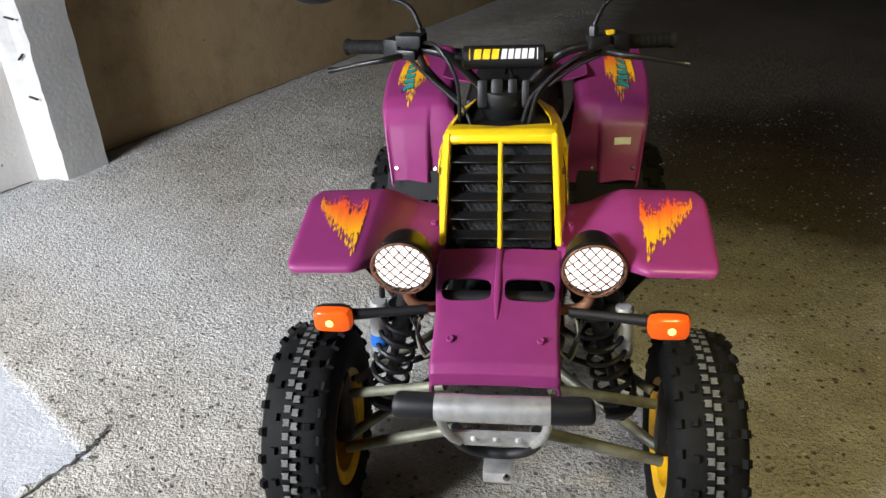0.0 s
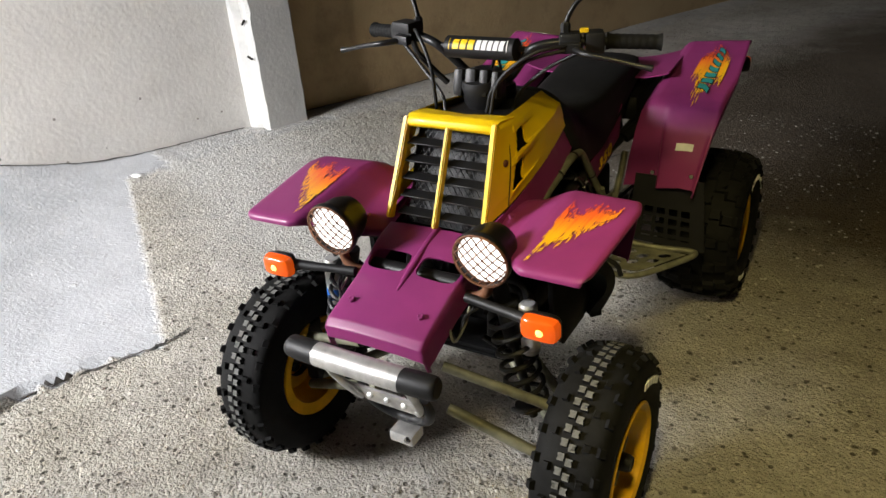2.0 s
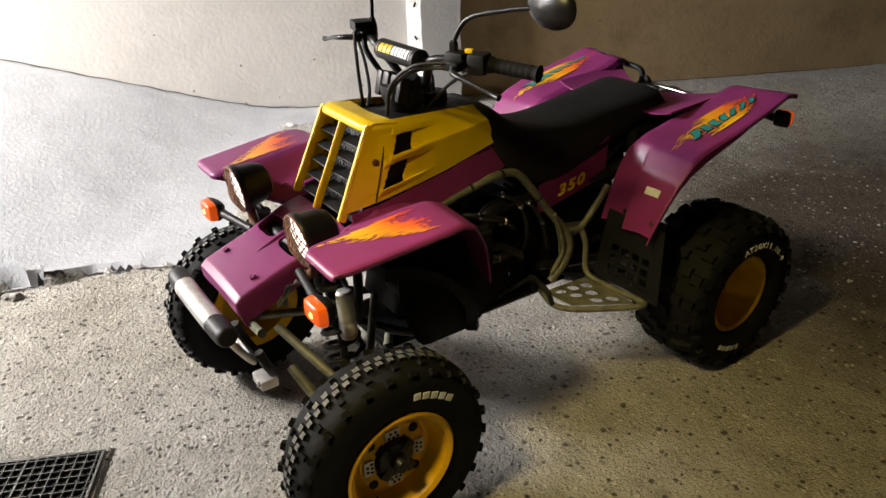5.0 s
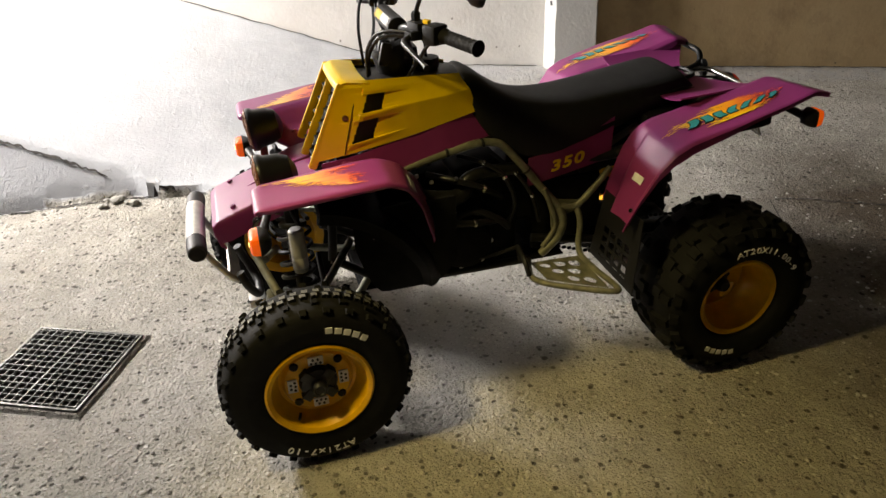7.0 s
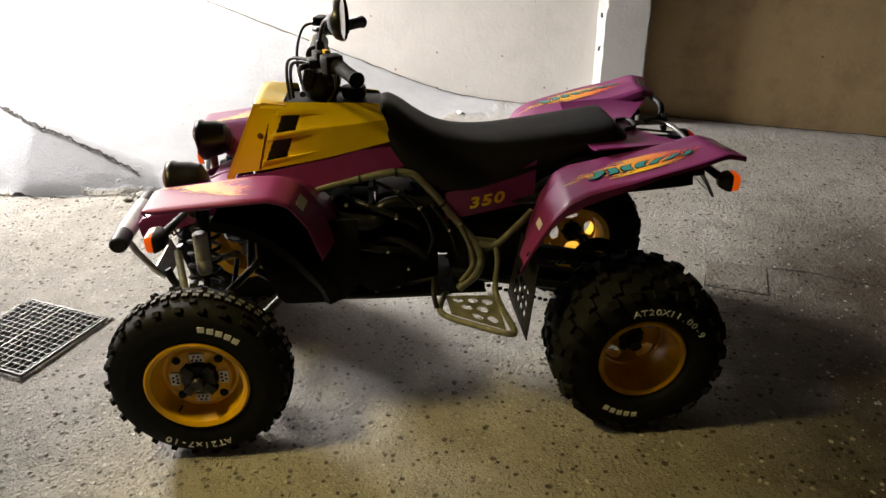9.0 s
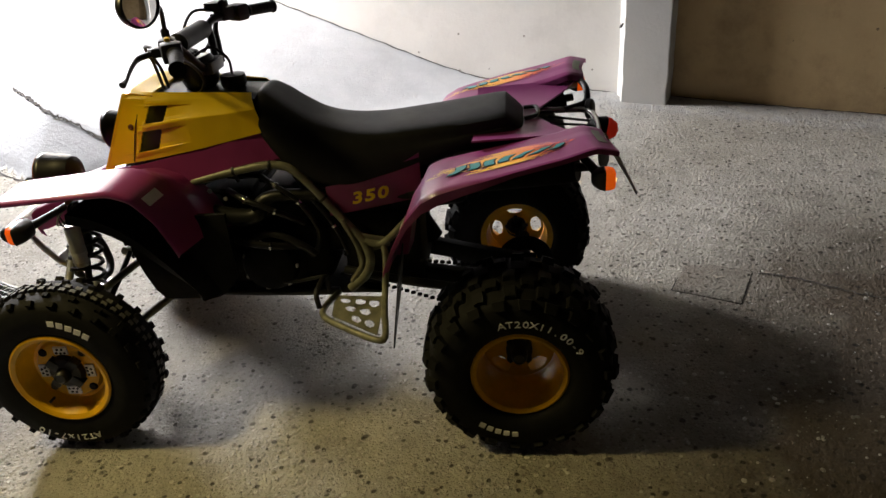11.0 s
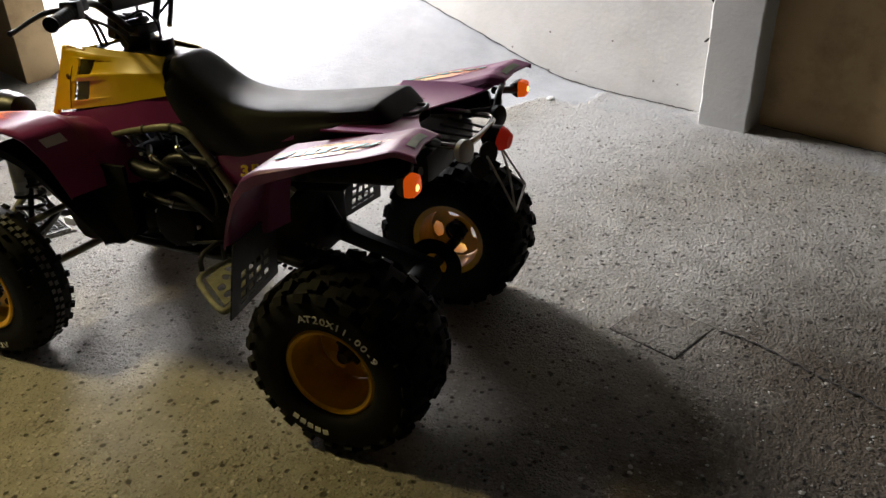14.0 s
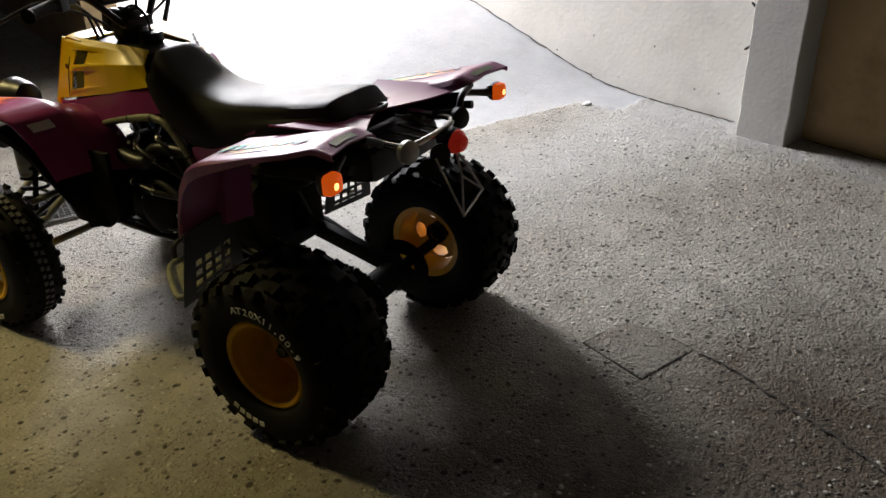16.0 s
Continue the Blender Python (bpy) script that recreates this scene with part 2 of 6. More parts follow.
M["pebble"] = pebble_material()
M["splash"] = splash_material()
m_, t_, b_ = material("mirror_glass", (0.9, 0.9, 0.9), 0.02, 1.0)
M["mirror"] = m_


# ---- mesh helpers ----
CHASSIS = Matrix()  # where the sprung body of the quad bike sits


def part(name, bm, mat, parent=None, label="", smooth=True, mirror=False):
    """Links a bmesh as one mesh object under a thing or a part."""
    if mirror:
        bmesh.ops.scale(bm, vec=(-1, 1, 1), verts=bm.verts)
        bmesh.ops.reverse_faces(bm, faces=bm.faces)
    bmesh.ops.transform(bm, matrix=CHASSIS, verts=bm.verts)
    me = bpy.data.meshes.new(name)
    if smooth:
        for f in bm.faces:
            f.smooth = True
    bm.to_mesh(me)
    bm.free()
    if smooth:
        me.set_sharp_from_angle(angle=radians(38))
    for mm in mat if isinstance(mat, (list, tuple)) else (mat,):
        me.materials.append(mm)
    ob = new(name, me)
    if parent is not None:
        ob.parent = parent
    else:
        ob.matrix_world = SITE
    if label:
        tagged(ob, label=label)
    return ob


def empty(name, parent=None, **tags):
    ob = new(name)
    if parent is not None:
        ob.parent = parent
    return tagged(ob, **tags)


def add_box(bm, c, size, bevel=0.0, turn=None, seg=2):
    """A bevelled box at c; turn: degrees about x, y, z."""
    r = bmesh.ops.create_cube(bm, size=1)
    vs = r["verts"]
    bmesh.ops.scale(bm, vec=size, verts=vs)
    if bevel:
        es = list({e for v in vs for e in v.link_edges})
        out = bmesh.ops.bevel(bm, geom=es, offset=bevel, segments=seg, profile=0.6, affect="EDGES")
        vs = list({v for f in out["faces"] for v in f.verts} | {v for v in vs if v.is_valid})
    m = Matrix.Translation(c)
    if turn:
        m = m @ Euler([radians(a) for a in turn]).to_matrix().to_4x4()
    bmesh.ops.transform(bm, matrix=m, verts=vs)
    return vs


def spline(pts, per=8):
    """Points of a smooth curve through pts (Catmull-Rom); each point may carry extra numbers."""
    p = [np.array(q, float) for q in pts]
    p = [2 * p[0] - p[1]] + p + [2 * p[-1] - p[-2]]
    out = []
    for i in range(1, len(p) - 2):
        for k in range(per):
            t = k / per
            out.append(0.5 * (2 * p[i] + (p[i + 1] - p[i - 1]) * t + (2 * p[i - 1] - 5 * p[i] + 4 * p[i + 1] - p[i + 2]) * t * t
                              + (3 * p[i] - p[i - 1] - 3 * p[i + 1] + p[i + 2]) * t ** 3))
    out.append(p[-2])
    return out


def add_rings(bm, rings, closed=True, caps=True):
    """Skins rings of points, all of one count."""
    rows = [[bm.verts.new(q) for q in ring] for ring in rings]
    n = len(rows[0])
    for a, b in zip(rows, rows[1:]):
        for i in range(n if closed else n - 1):
            j = (i + 1) % n
            bm.faces.new((a[i], a[j], b[j], b[i]))
    if caps and closed:
        bm.faces.new(rows[0][::-1])
        bm.faces.new(rows[-1])
    return rows


def add_tube(bm, pts, r, n=12, per=6, smooth=True):
    """A tube along pts; r one radius or one for each point."""
    rs = r if isinstance(r, (list, tuple)) else [r] * len(pts)
    full = [(*p, q) for p, q in zip(pts, rs)]
    path = spline(full, per) if smooth and len(pts) > 2 else [np.array(q, float) for q in full]
    up, rings = None, []
    for i, q in enumerate(path):
        a, b = path[max(0, i - 1)][:3], path[min(len(path) - 1, i + 1)][:3]
        d = Vector(b - a).normalized()
        if up is None:
            up = d.orthogonal().normalized()
        up = (up - d * up.dot(d)).normalized()
        side = d.cross(up)
        c = Vector(q[:3])
        rad = float(q[3])
        rings.append([c + rad * (math.cos(k * math.tau / n) * up + math.sin(k * math.tau / n) * side) for k in range(n)])
    add_rings(bm, rings)


def add_lathe(bm, profile, n=40, m=None):
    """Turns (radius, x) pairs round the x axis; m places the result."""
    m = m or Matrix()
    rings = [[m @ Vector((x, r * math.cos(k * math.tau / n), r * math.sin(k * math.tau / n))) for k in range(n)] for r, x in profile]
    add_rings(bm, rings, caps=False)


def thicken(bm, faces, t):
    """Gives a sheet of faces a back side, t behind it, and closes its rim."""
    bm.normal_update()
    faces = list(faces)
    verts = {v for f in faces for v in f.verts}
    back = {v: bm.verts.new(v.co - v.normal * t) for v in verts}
    rim = [e for e in {e for f in faces for e in f.edges} if len(e.link_faces) == 1]
    for f in faces:
        bm.faces.new([back[v] for v in reversed(f.verts)])
    for e in rim:
        a, b = e.verts
        f = e.link_faces[0]
        vs = list(f.verts)
        if vs[(vs.index(a) + 1) % len(vs)] is b:
            a, b = b, a
        bm.faces.new((a, b, back[b], back[a]))


def add_sheet(bm, fn, nu, nv, thick=0.004):
    """A sheet fn(u, v) with real thickness."""
    rows = [[bm.verts.new(fn(i / nu, j / nv)) for j in range(nv + 1)] for i in range(nu + 1)]
    fs = [bm.faces.new((rows[i][j], rows[i + 1][j], rows[i + 1][j + 1], rows[i][j + 1])) for i in range(nu) for j in range(nv)]
    bmesh.ops.recalc_face_normals(bm, faces=fs)
    bm.normal_update()
    if thick:
        thicken(bm, fs, thick)
    return fs


def axis_to(p, d):
    """A pose at p whose x axis points along d."""
    return Matrix.Translation(p) @ Vector(d).to_track_quat("X", "Z").to_matrix().to_4x4()


# ---- ground, ramp and walls ----
def sstep(a, b, x):
    t = min(1.0, max(0.0, (x - a) / (b - a)))
    return t * t * (3 - 2 * t)


def wall_sn(x, y):
    dx, dy = x - WX, y - WY
    return UX * dx + UY * dy, UY * dx - UX * dy


def crack_x(y, ragged=True):
    """The broken edge of the ramp slab."""
    if y < -1.3:
        turn = -1.32 - 0.57 * min(1.0, (-1.3 - y) / 1.2) - 0.34 * max(0.0, -2.5 - y)
    else:
        turn = -1.10 - 0.22 * sstep(0.2, -0.7, y)
    return turn + (0.018 * math.sin(9 * y) + 0.01 * math.sin(23 * y + 1) if ragged else 0.0)


def ground_z(x, y):
    base = 0.06 * max(0.0, -x - 0.45)
    s, n = wall_sn(x, y)
    up = -s - 0.88 - 0.5 * max(0.0, n)
    rise = 0.293 * max(0.0, (up + math.sqrt(up * up + 0.05)) / 2 - 0.012)
    edge = crack_x(y)
    if y < -0.62:
        rise = min(rise, max(0.0, 0.85 * (crack_x(y, False) + 0.02 - x)))
    elif x > edge:
        rise = 0.0
    rise = min(rise, 2.9)
    lip = 0.014 * sstep(0.12, -0.35, y) if (x < edge and x > edge - 1.2) else 0.0
    lip *= sstep(-1.2, -0.7, x - edge)
    wob = 0.004 * noise.noise(Vector((x * 2.1, y * 2.1, 0))) + 0.002 * noise.noise(Vector((x * 9, y * 9, 3)))
    return base + rise + lip + wob * sstep(0.25, 0.7, math.hypot(x, y - 0.64) - 0.3)


def cement_mask(x, y):
    s, n = wall_sn(x, y)
    near_wall = 1 - sstep(0.18, 0.42, n)
    ramp = sstep(-0.03, 0.04, -s - 0.73 - 0.26 * n) * (1.0 if x < crack_x(y) + 0.02 else 0.0)
    return max(near_wall * (0.5 if s > -0.6 else 1), ramp * 0.9)


def steps(a, b, fine_a, fine_b, fine, coarse):
    out, x = [], a
    while x < b - 1e-6:
        out.append(x)
        d = max(fine_a - x, x - fine_b, 0.0)
        x += fine if d <= 0 else min(coarse, fine + d * 0.25)
    return out + [b]


def build_ground():
    xs = steps(-12, 9, -3.2, -0.9, 0.03, 0.7)
    ys = steps(-13, 12, -1.8, 2.4, 0.03, 0.7)
    bm = bmesh.new()
    layer = bm.verts.layers.float.new("smooth_cement")
    falloff_layer = bm.verts.layers.float.new("painted_falloff")
    pale = bm.verts.layers.float.new("painted_daylight")
    rows = []
    for x in xs:
        row = []
        for y in ys:
            s, n = wall_sn(x, y)
            v = bm.verts.new((x, y, ground_z(x, y)))
            v[layer] = cement_mask(x, y)
            # paler towards the ramp slab, as brighter light would make it
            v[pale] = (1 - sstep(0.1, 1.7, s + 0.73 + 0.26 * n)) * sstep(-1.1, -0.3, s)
            # darker away from the ramp, in place of weaker light
            v[falloff_layer] = sstep(0.6, 2.0, n) * sstep(0.3, 1.5, s)
            row.append(v)
        rows.append(row)
    for i in range(len(xs) - 1):
        for j in range(len(ys) - 1):
            bm.faces.new((rows[i][j], rows[i + 1][j], rows[i + 1][j + 1], rows[i][j + 1]))
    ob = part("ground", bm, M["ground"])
    tagged(ob, "worn exposed-aggregate concrete garage floor rising into a trowelled ramp", "floor", kind="structure")


build_ground()


def wall_block(name, s0, s1, n0, n1, z0, z1, mat, label, rough=0.0, cells=0.12):
    """A thick wall in the wall frame, its faces slightly uneven."""
    bm = bmesh.new()
    ns, nz = max(1, int((s1 - s0) / cells)), max(1, int((z1 - z0) / cells))
    grid = lambda n: [[bm.verts.new(wall_pt(s0 + (s1 - s0) * i / ns, n + rough * noise.noise(Vector((i * 0.31, k * 0.37, n * 3))), z0 + (z1 - z0) * k / nz)) for k in range(nz + 1)] for i in range(ns + 1)]
    a, b = grid(n0), grid(n1)
    for g, flip in ((a, 1), (b, 0)):
        for i in range(ns):
            for k in range(nz):
                q = (g[i][k], g[i + 1][k], g[i + 1][k + 1], g[i][k + 1])
                bm.faces.new(q if flip else q[::-1])
    rim = lambda g: [g[i][0] for i in range(ns)] + [g[ns][k] for k in range(nz)] + [g[i][nz] for i in range(ns, 0, -1)] + [g[0][k] for k in range(nz, 0, -1)]
    ra, rb = rim(a), rim(b)
    for i in range(len(ra)):
        j = (i + 1) % len(ra)
        bm.faces.new((ra[i], rb[i], rb[j], ra[j]))
    bmesh.ops.recalc_face_normals(bm, faces=bm.faces)
    return tagged(part(name, bm, mat), label, "wall", kind="structure")


wall_block("wall_west_ramp", -11, 0.06, -0.3, 0.0, -0.3, 6.0, M["white_wall"], "white-painted plaster wall beside the ramp", 0.004)
wall_block("wall_west_garage", 0.27, 13, -0.31, -0.012, -0.3, 3.0, M["ochre_wall"], "stained ochre plaster wall in half shade", 0.004)
wall_block("wall_ramp_side", -11, -3.87, 1.81, 2.05, -0.3, 6.0, M["ochre_wall"], "ochre plaster wall end at the other side of the ramp", 0.004)


def build_pillar():
    """The pilaster, face greyed for grazing light, ramp-side corner broken down to white plaster."""
    rng = random.Random(4)
    bm = bmesh.new()
    nz, z0, z1 = 90, -0.1, 3.0
    rings = []
    for k in range(nz + 1):
        z = z0 + (z1 - z0) * k / nz
        chip = 0.018 * noise.noise(Vector((0, 0, z * 3.1))) + 0.012 * noise.noise(Vector((2, 0, z * 11)))
        back = 0.055 + 0.02 * noise.noise(Vector((5, 0, z * 4.0)))
        edge = 0.006 * noise.noise(Vector((9, 0, z * 9)))
        s0, s1, n1 = 0.028, 0.294 + edge, 0.142
        cut = 0.02 + max(0.0, chip) * 1.6
        rings.append([wall_pt(s0 - 0.045 - 0.01 * noise.noise(Vector((1, 4, z * 6))), -0.05, z), wall_pt(s1, -0.05, z), wall_pt(s1, n1 - 0.006, z), wall_pt(s1 - 0.006, n1, z),
                      wall_pt(s0 + cut, n1, z), wall_pt(s0 + cut * 0.45, n1 - 0.018 - max(0, chip), z), wall_pt(s0 + 0.006 - 0.4 * chip, back + 0.02, z), wall_pt(s0 - 0.03, back - 0.02, z)])
    rows = add_rings(bm, rings)
    for f in bm.faces:
        c = f.calc_center_median()
        s, n = wall_sn(c.x, c.y)
        f.material_index = 1 if s < 0.045 and n < 0.136 else 0
    bmesh.ops.recalc_face_normals(bm, faces=bm.faces)
    ob = part("pillar", bm, [M["grey_wall"], M["broken"]], smooth=False)
    tagged(ob, "rendered pilaster greyed for grazing light, with a broken white plaster corner", "pillar", kind="structure")
    # dark gaps in the broken plaster
    for z, ln, tilt in ((0.52, 0.055, 10), (0.71, 0.05, -35), (0.88, 0.06, 8), (1.02, 0.05, -30), (1.2, 0.06, 15)):
        bm = bmesh.new()
        add_box(bm, (0, 0, 0), (ln, 0.012, 0.008), 0.003, (0, tilt, 0))
        c = wall_pt(0.022, 0.105, z)
        g = part("plaster_gap", bm, M["pit"], ob)
        g.matrix_world = SITE @ Matrix.Translation(c) @ Matrix.Rotation(math.atan2(-UX, UY), 4, "Z")


build_pillar()

# rest of the garage, closed round the camera, its gloom put into the colour
def slab(name, c, size, mat, label, category):
    bm = bmesh.new()
    add_box(bm, c, size, 0.01)
    return tagged(part(name, bm, mat), label, category, kind="structure")


slab("wall_east", (9.1, -0.5, 1.3), (0.2, 25, 3.4), M["dark_wall"], "concrete garage wall coloured dark for the unlit back", "wall")
slab("wall_north", (0, 12.0, 1.3), (26, 0.2, 3.4), M["dark_wall"], "concrete garage wall coloured dark for the unlit back", "wall")
slab("wall_south", (4.6, -7.5, 1.3), (14, 0.2, 3.4), M["dark_wall"], "concrete garage wall coloured dark for the unlit back", "wall")


def build_ceiling():
    bm = bmesh.new()
    pts = [wall_pt(-4.4, -0.3), wall_pt(-4.4, 2.1), Vector((-2.0, -7.6, 0)), Vector((9.2, -7.6, 0)), Vector((9.2, 12.1, 0)), wall_pt(13, -0.3)]
    lo = [bm.verts.new((p.x, p.y, 2.80)) for p in pts]
    hi = [bm.verts.new((p.x, p.y, 3.0)) for p in pts]
    bm.faces.new(lo)
    bm.faces.new(hi)
    for i in range(6):
        bm.faces.new((lo[i], lo[(i + 1) % 6], hi[(i + 1) % 6], hi[i]))
    bmesh.ops.recalc_face_normals(bm, faces=bm.faces)
    tagged(part("ceiling", bm, M["dark_wall"], smooth=False), "concrete garage ceiling coloured dark for the unlit room", "ceiling", kind="structure")


build_ceiling()


def build_ceiling_lamp():
    lamp = empty("pendant_lamp", label="enamel pendant lamp with a warm bulb under the ceiling", category="lamp")
    lamp.matrix_world = Matrix.Translation((0.72, -1.10, 2.58))
    down = Matrix.Rotation(radians(-90), 4, "Y")
    bm = bmesh.new()
    add_lathe(bm, [(0.17, -0.03), (0.175, -0.028), (0.12, 0.05), (0.05, 0.10), (0.03, 0.14), (0.025, 0.14), (0.045, 0.095), (0.115, 0.045), (0.17, -0.03)], 36, down)
    part("shade", bm, M["dark_wall"], lamp, "dark enamel shade")
    bm = bmesh.new()
    add_tube(bm, [(0, 0, 0.13), (0, 0, 0.37)], 0.006, 8, 1, False)
    part("cord", bm, M["black"], lamp)
    bm = bmesh.new()
    add_lathe(bm, [(0.0, 0.13), (0.02, 0.12), (0.032, 0.09), (0.030, 0.07), (0.0, 0.055)], 20, down)
    part("bulb", bm, M["bulb"], lamp)


build_ceiling_lamp()


# ---- the quad bike: x to its left side, y to its rear, z up ----
quad = empty("quad_bike", label="purple and yellow quad bike with lit headlights on the garage floor", category="quad bike")


def both(fn):
    """Builds a piece on the left side and its mirror image on the right."""
    fn(False)
    fn(True)


# -- wheels --
def knob_mesh(ln, wd, ht, shape, scuffed):
    """A moulded tread block, its plan an E, a U or a plain block, narrowing upwards."""
    x, y = ln / 2, wd / 2
    plan = {"E": [(-x, -y), (x, -y), (x, -y * 0.55), (-x * 0.2, -y * 0.5), (-x * 0.2, -y * 0.2), (x * 0.8, -y * 0.2), (x * 0.8, y * 0.2), (-x * 0.2, y * 0.2), (-x * 0.2, y * 0.5), (x, y * 0.55), (x, y), (-x, y)],
            "U": [(-x, -y), (x, -y * 0.9), (x * 0.9, -y * 0.15), (0, -y * 0.1), (0, y * 0.1), (x * 0.9, y * 0.15), (x, y * 0.9), (-x, y)],
            "B": [(-x, -y), (x, -y * 0.8), (x, y * 0.8), (-x, y)]}[shape]
    bm = bmesh.new()
    lo = [bm.verts.new((p * 1.08, q * 1.08, -ht * 0.7)) for p, q in plan]
    hi = [bm.verts.new((p * 0.9, q * 0.92, ht * 0.7)) for p, q in plan]
    top = bm.faces.new(hi)
    top.material_index = 1
    for i in range(len(plan)):
        j = (i + 1) % len(plan)
        bm.faces.new((lo[i], lo[j], hi[j], hi[i]))
    bmesh.ops.triangulate(bm, faces=[top])
    me = bpy.data.meshes.new("tread_knob")
    bm.to_mesh(me)
    bm.free()
    me.materials.append(M["rubber"])
    me.materials.append(M["worn"] if scuffed else M["rubber"])
    return me


def build_wheel(front):
    w = empty("wheel", quad)
    if front:
        R, hw, rim_r, flange = 0.262, 0.080, 0.132, 0.064
    else:
        R, hw, rim_r, flange = 0.259, 0.132, 0.120, 0.098
    # tyre carcass, turned from a rounded section
    bm = bmesh.new()
    sh = R - (0.016 if front else 0.014)
    prof = [(rim_r - 0.004, flange - 0.014), (rim_r + 0.006, flange), (rim_r + 0.02, hw * 0.93), (rim_r + 0.05, hw), (sh - 0.045, hw * 0.985), (sh - 0.018, hw * 0.90),
            (sh - 0.004, hw * 0.70), (sh + 0.002, hw * 0.35), (sh + 0.003, 0)]
    sec = prof + [(r, -x) for r, x in prof[-2::-1]]
    dense = spline(sec, 3)
    add_lathe(bm, [(q[0], q[1]) for q in dense], 72)
    part("tyre", bm, M["rubber"], w, "black tyre carcass with a knobbly tread" if front else "wide black tyre carcass with a knobbly tread")
    # tread knobs, one shared mesh for each row
    rows = [(0.115, 0.016, 0.0165, 0.009, 56, 0, "E"), (0.45, 0.014, 0.016, 0.009, 22, 16, "U"), (0.80, 0.016, 0.019, 0.011, 26, 40, "U")] if front else [
        (0.14, 0.038, 0.034, 0.013, 17, 0, "U"), (0.42, 0.036, 0.034, 0.013, 17, 8, "U"), (0.70, 0.036, 0.032, 0.013, 19, 24, "U"), (0.92, 0.026, 0.034, 0.014, 22, 58, "B")]
    lx = [q[1] for q in dense[::-1] if q[0] > sh - 0.05 and q[1] >= 0]
    lr = [q[0] for q in dense[::-1] if q[0] > sh - 0.05 and q[1] >= 0]
    for ri, (fx, ln, wd, ht, count, lean, shape) in enumerate(rows):
        me = knob_mesh(ln, wd, ht, shape, front and ri == 0)
        rr = float(np.interp(fx * hw, lx, lr))
        for sgn in (-1, 1):
            for k in range(count):
                a = math.tau * (k + 0.5 * (ri % 2) + 0.25 * (sgn > 0)) / count
                o = new("tread_knob", me)
                o.parent = w
                o.matrix_basis = (Matrix.Rotation(a, 4, "X") @ Matrix.Translation((sgn * fx * hw, 0, rr + ht * 0.3)) @ Matrix.Rotation(radians(sgn * lean), 4, "Y")
                                  @ Matrix.Rotation(0 if sgn > 0 else math.pi, 4, "Z"))
    # rim
    bm = bmesh.new()
    if front:
        prof = [(rim_r + 0.008, flange + 0.004), (rim_r + 0.012, flange + 0.010), (rim_r + 0.006, flange + 0.014), (rim_r - 0.006, flange + 0.008), (rim_r - 0.014, flange - 0.016), (rim_r - 0.022, flange - 0.030),
                (rim_r - 0.028, flange - 0.044), (rim_r - 0.036, flange - 0.046), (rim_r - 0.044, flange - 0.036), (0.055, flange - 0.033), (0.046, flange - 0.034),
                (0.046, flange - 0.04), (0.09, flange - 0.05), (rim_r - 0.03, -0.02), (rim_r - 0.022, -flange), (rim_r + 0.008, -flange - 0.008), (rim_r + 0.01, -flange)]
    else:
        prof = [(rim_r + 0.006, flange + 0.004), (rim_r + 0.010, flange + 0.010), (rim_r + 0.004, flange + 0.014), (rim_r - 0.006, flange + 0.008), (rim_r - 0.010, flange - 0.02), (rim_r - 0.018, flange - 0.04),
                (rim_r - 0.022, flange - 0.100), (rim_r - 0.0215, flange - 0.112), (rim_r - 0.018, flange - 0.120), (rim_r - 0.016, -0.03), (rim_r - 0.012, -flange), (rim_r + 0.008, -flange - 0.006)]
    add_lathe(bm, prof, 64)
    if not front:
        vert = {}
        def disc(i, j):
            j %= 96
            if (i, j) not in vert:
                rr, w_ = 0.036 + (rim_r - 0.0225 - 0.036) * i / 16, j * math.tau / 96
                vert[i, j] = bm.verts.new((flange - 0.108 - 0.006 * (i / 16) ** 4, rr * math.cos(w_), rr * math.sin(w_)))
            return vert[i, j]
        new_faces = []
        for i in range(16):
            for j in range(96):
                rr, turn = (i + 0.5) / 16, ((j + 0.5) / 24) % 1 - 0.5
                if (abs(rr - 0.56) / 0.30) ** 3 + (abs(turn) / 0.25) ** 3 > 1:
                    new_faces.append(bm.faces.new((disc(i, j), disc(i + 1, j), disc(i + 1, j + 1), disc(i, j + 1))))
        bm.normal_update()
        thicken(bm, new_faces, 0.004)
    part("rim", bm, M["rim_yellow"], w, "scuffed yellow steel rim" if front else "scuffed yellow steel rim with four windows")
    # dark discs laid on the rim centre in place of its shaded openings
    face = flange - (0.034 if front else 0.108)
    for k in range(4 if front else 0):
        a = math.tau * (k + 0.5) / 4
        bm = bmesh.new()
        add_lathe(bm, [(0.0, 0.0035), (0.010, 0.0035), (0.012, 0.0), (0.012, -0.004)], 14, Matrix.Translation((face + 0.001, 0.082 * math.cos(a), 0.082 * math.sin(a))) if front else Matrix.Translation((face + 0.001, 0.062 * math.cos(a), 0.062 * math.sin(a))))
        part("rim_hole", bm, M["pit"], w)
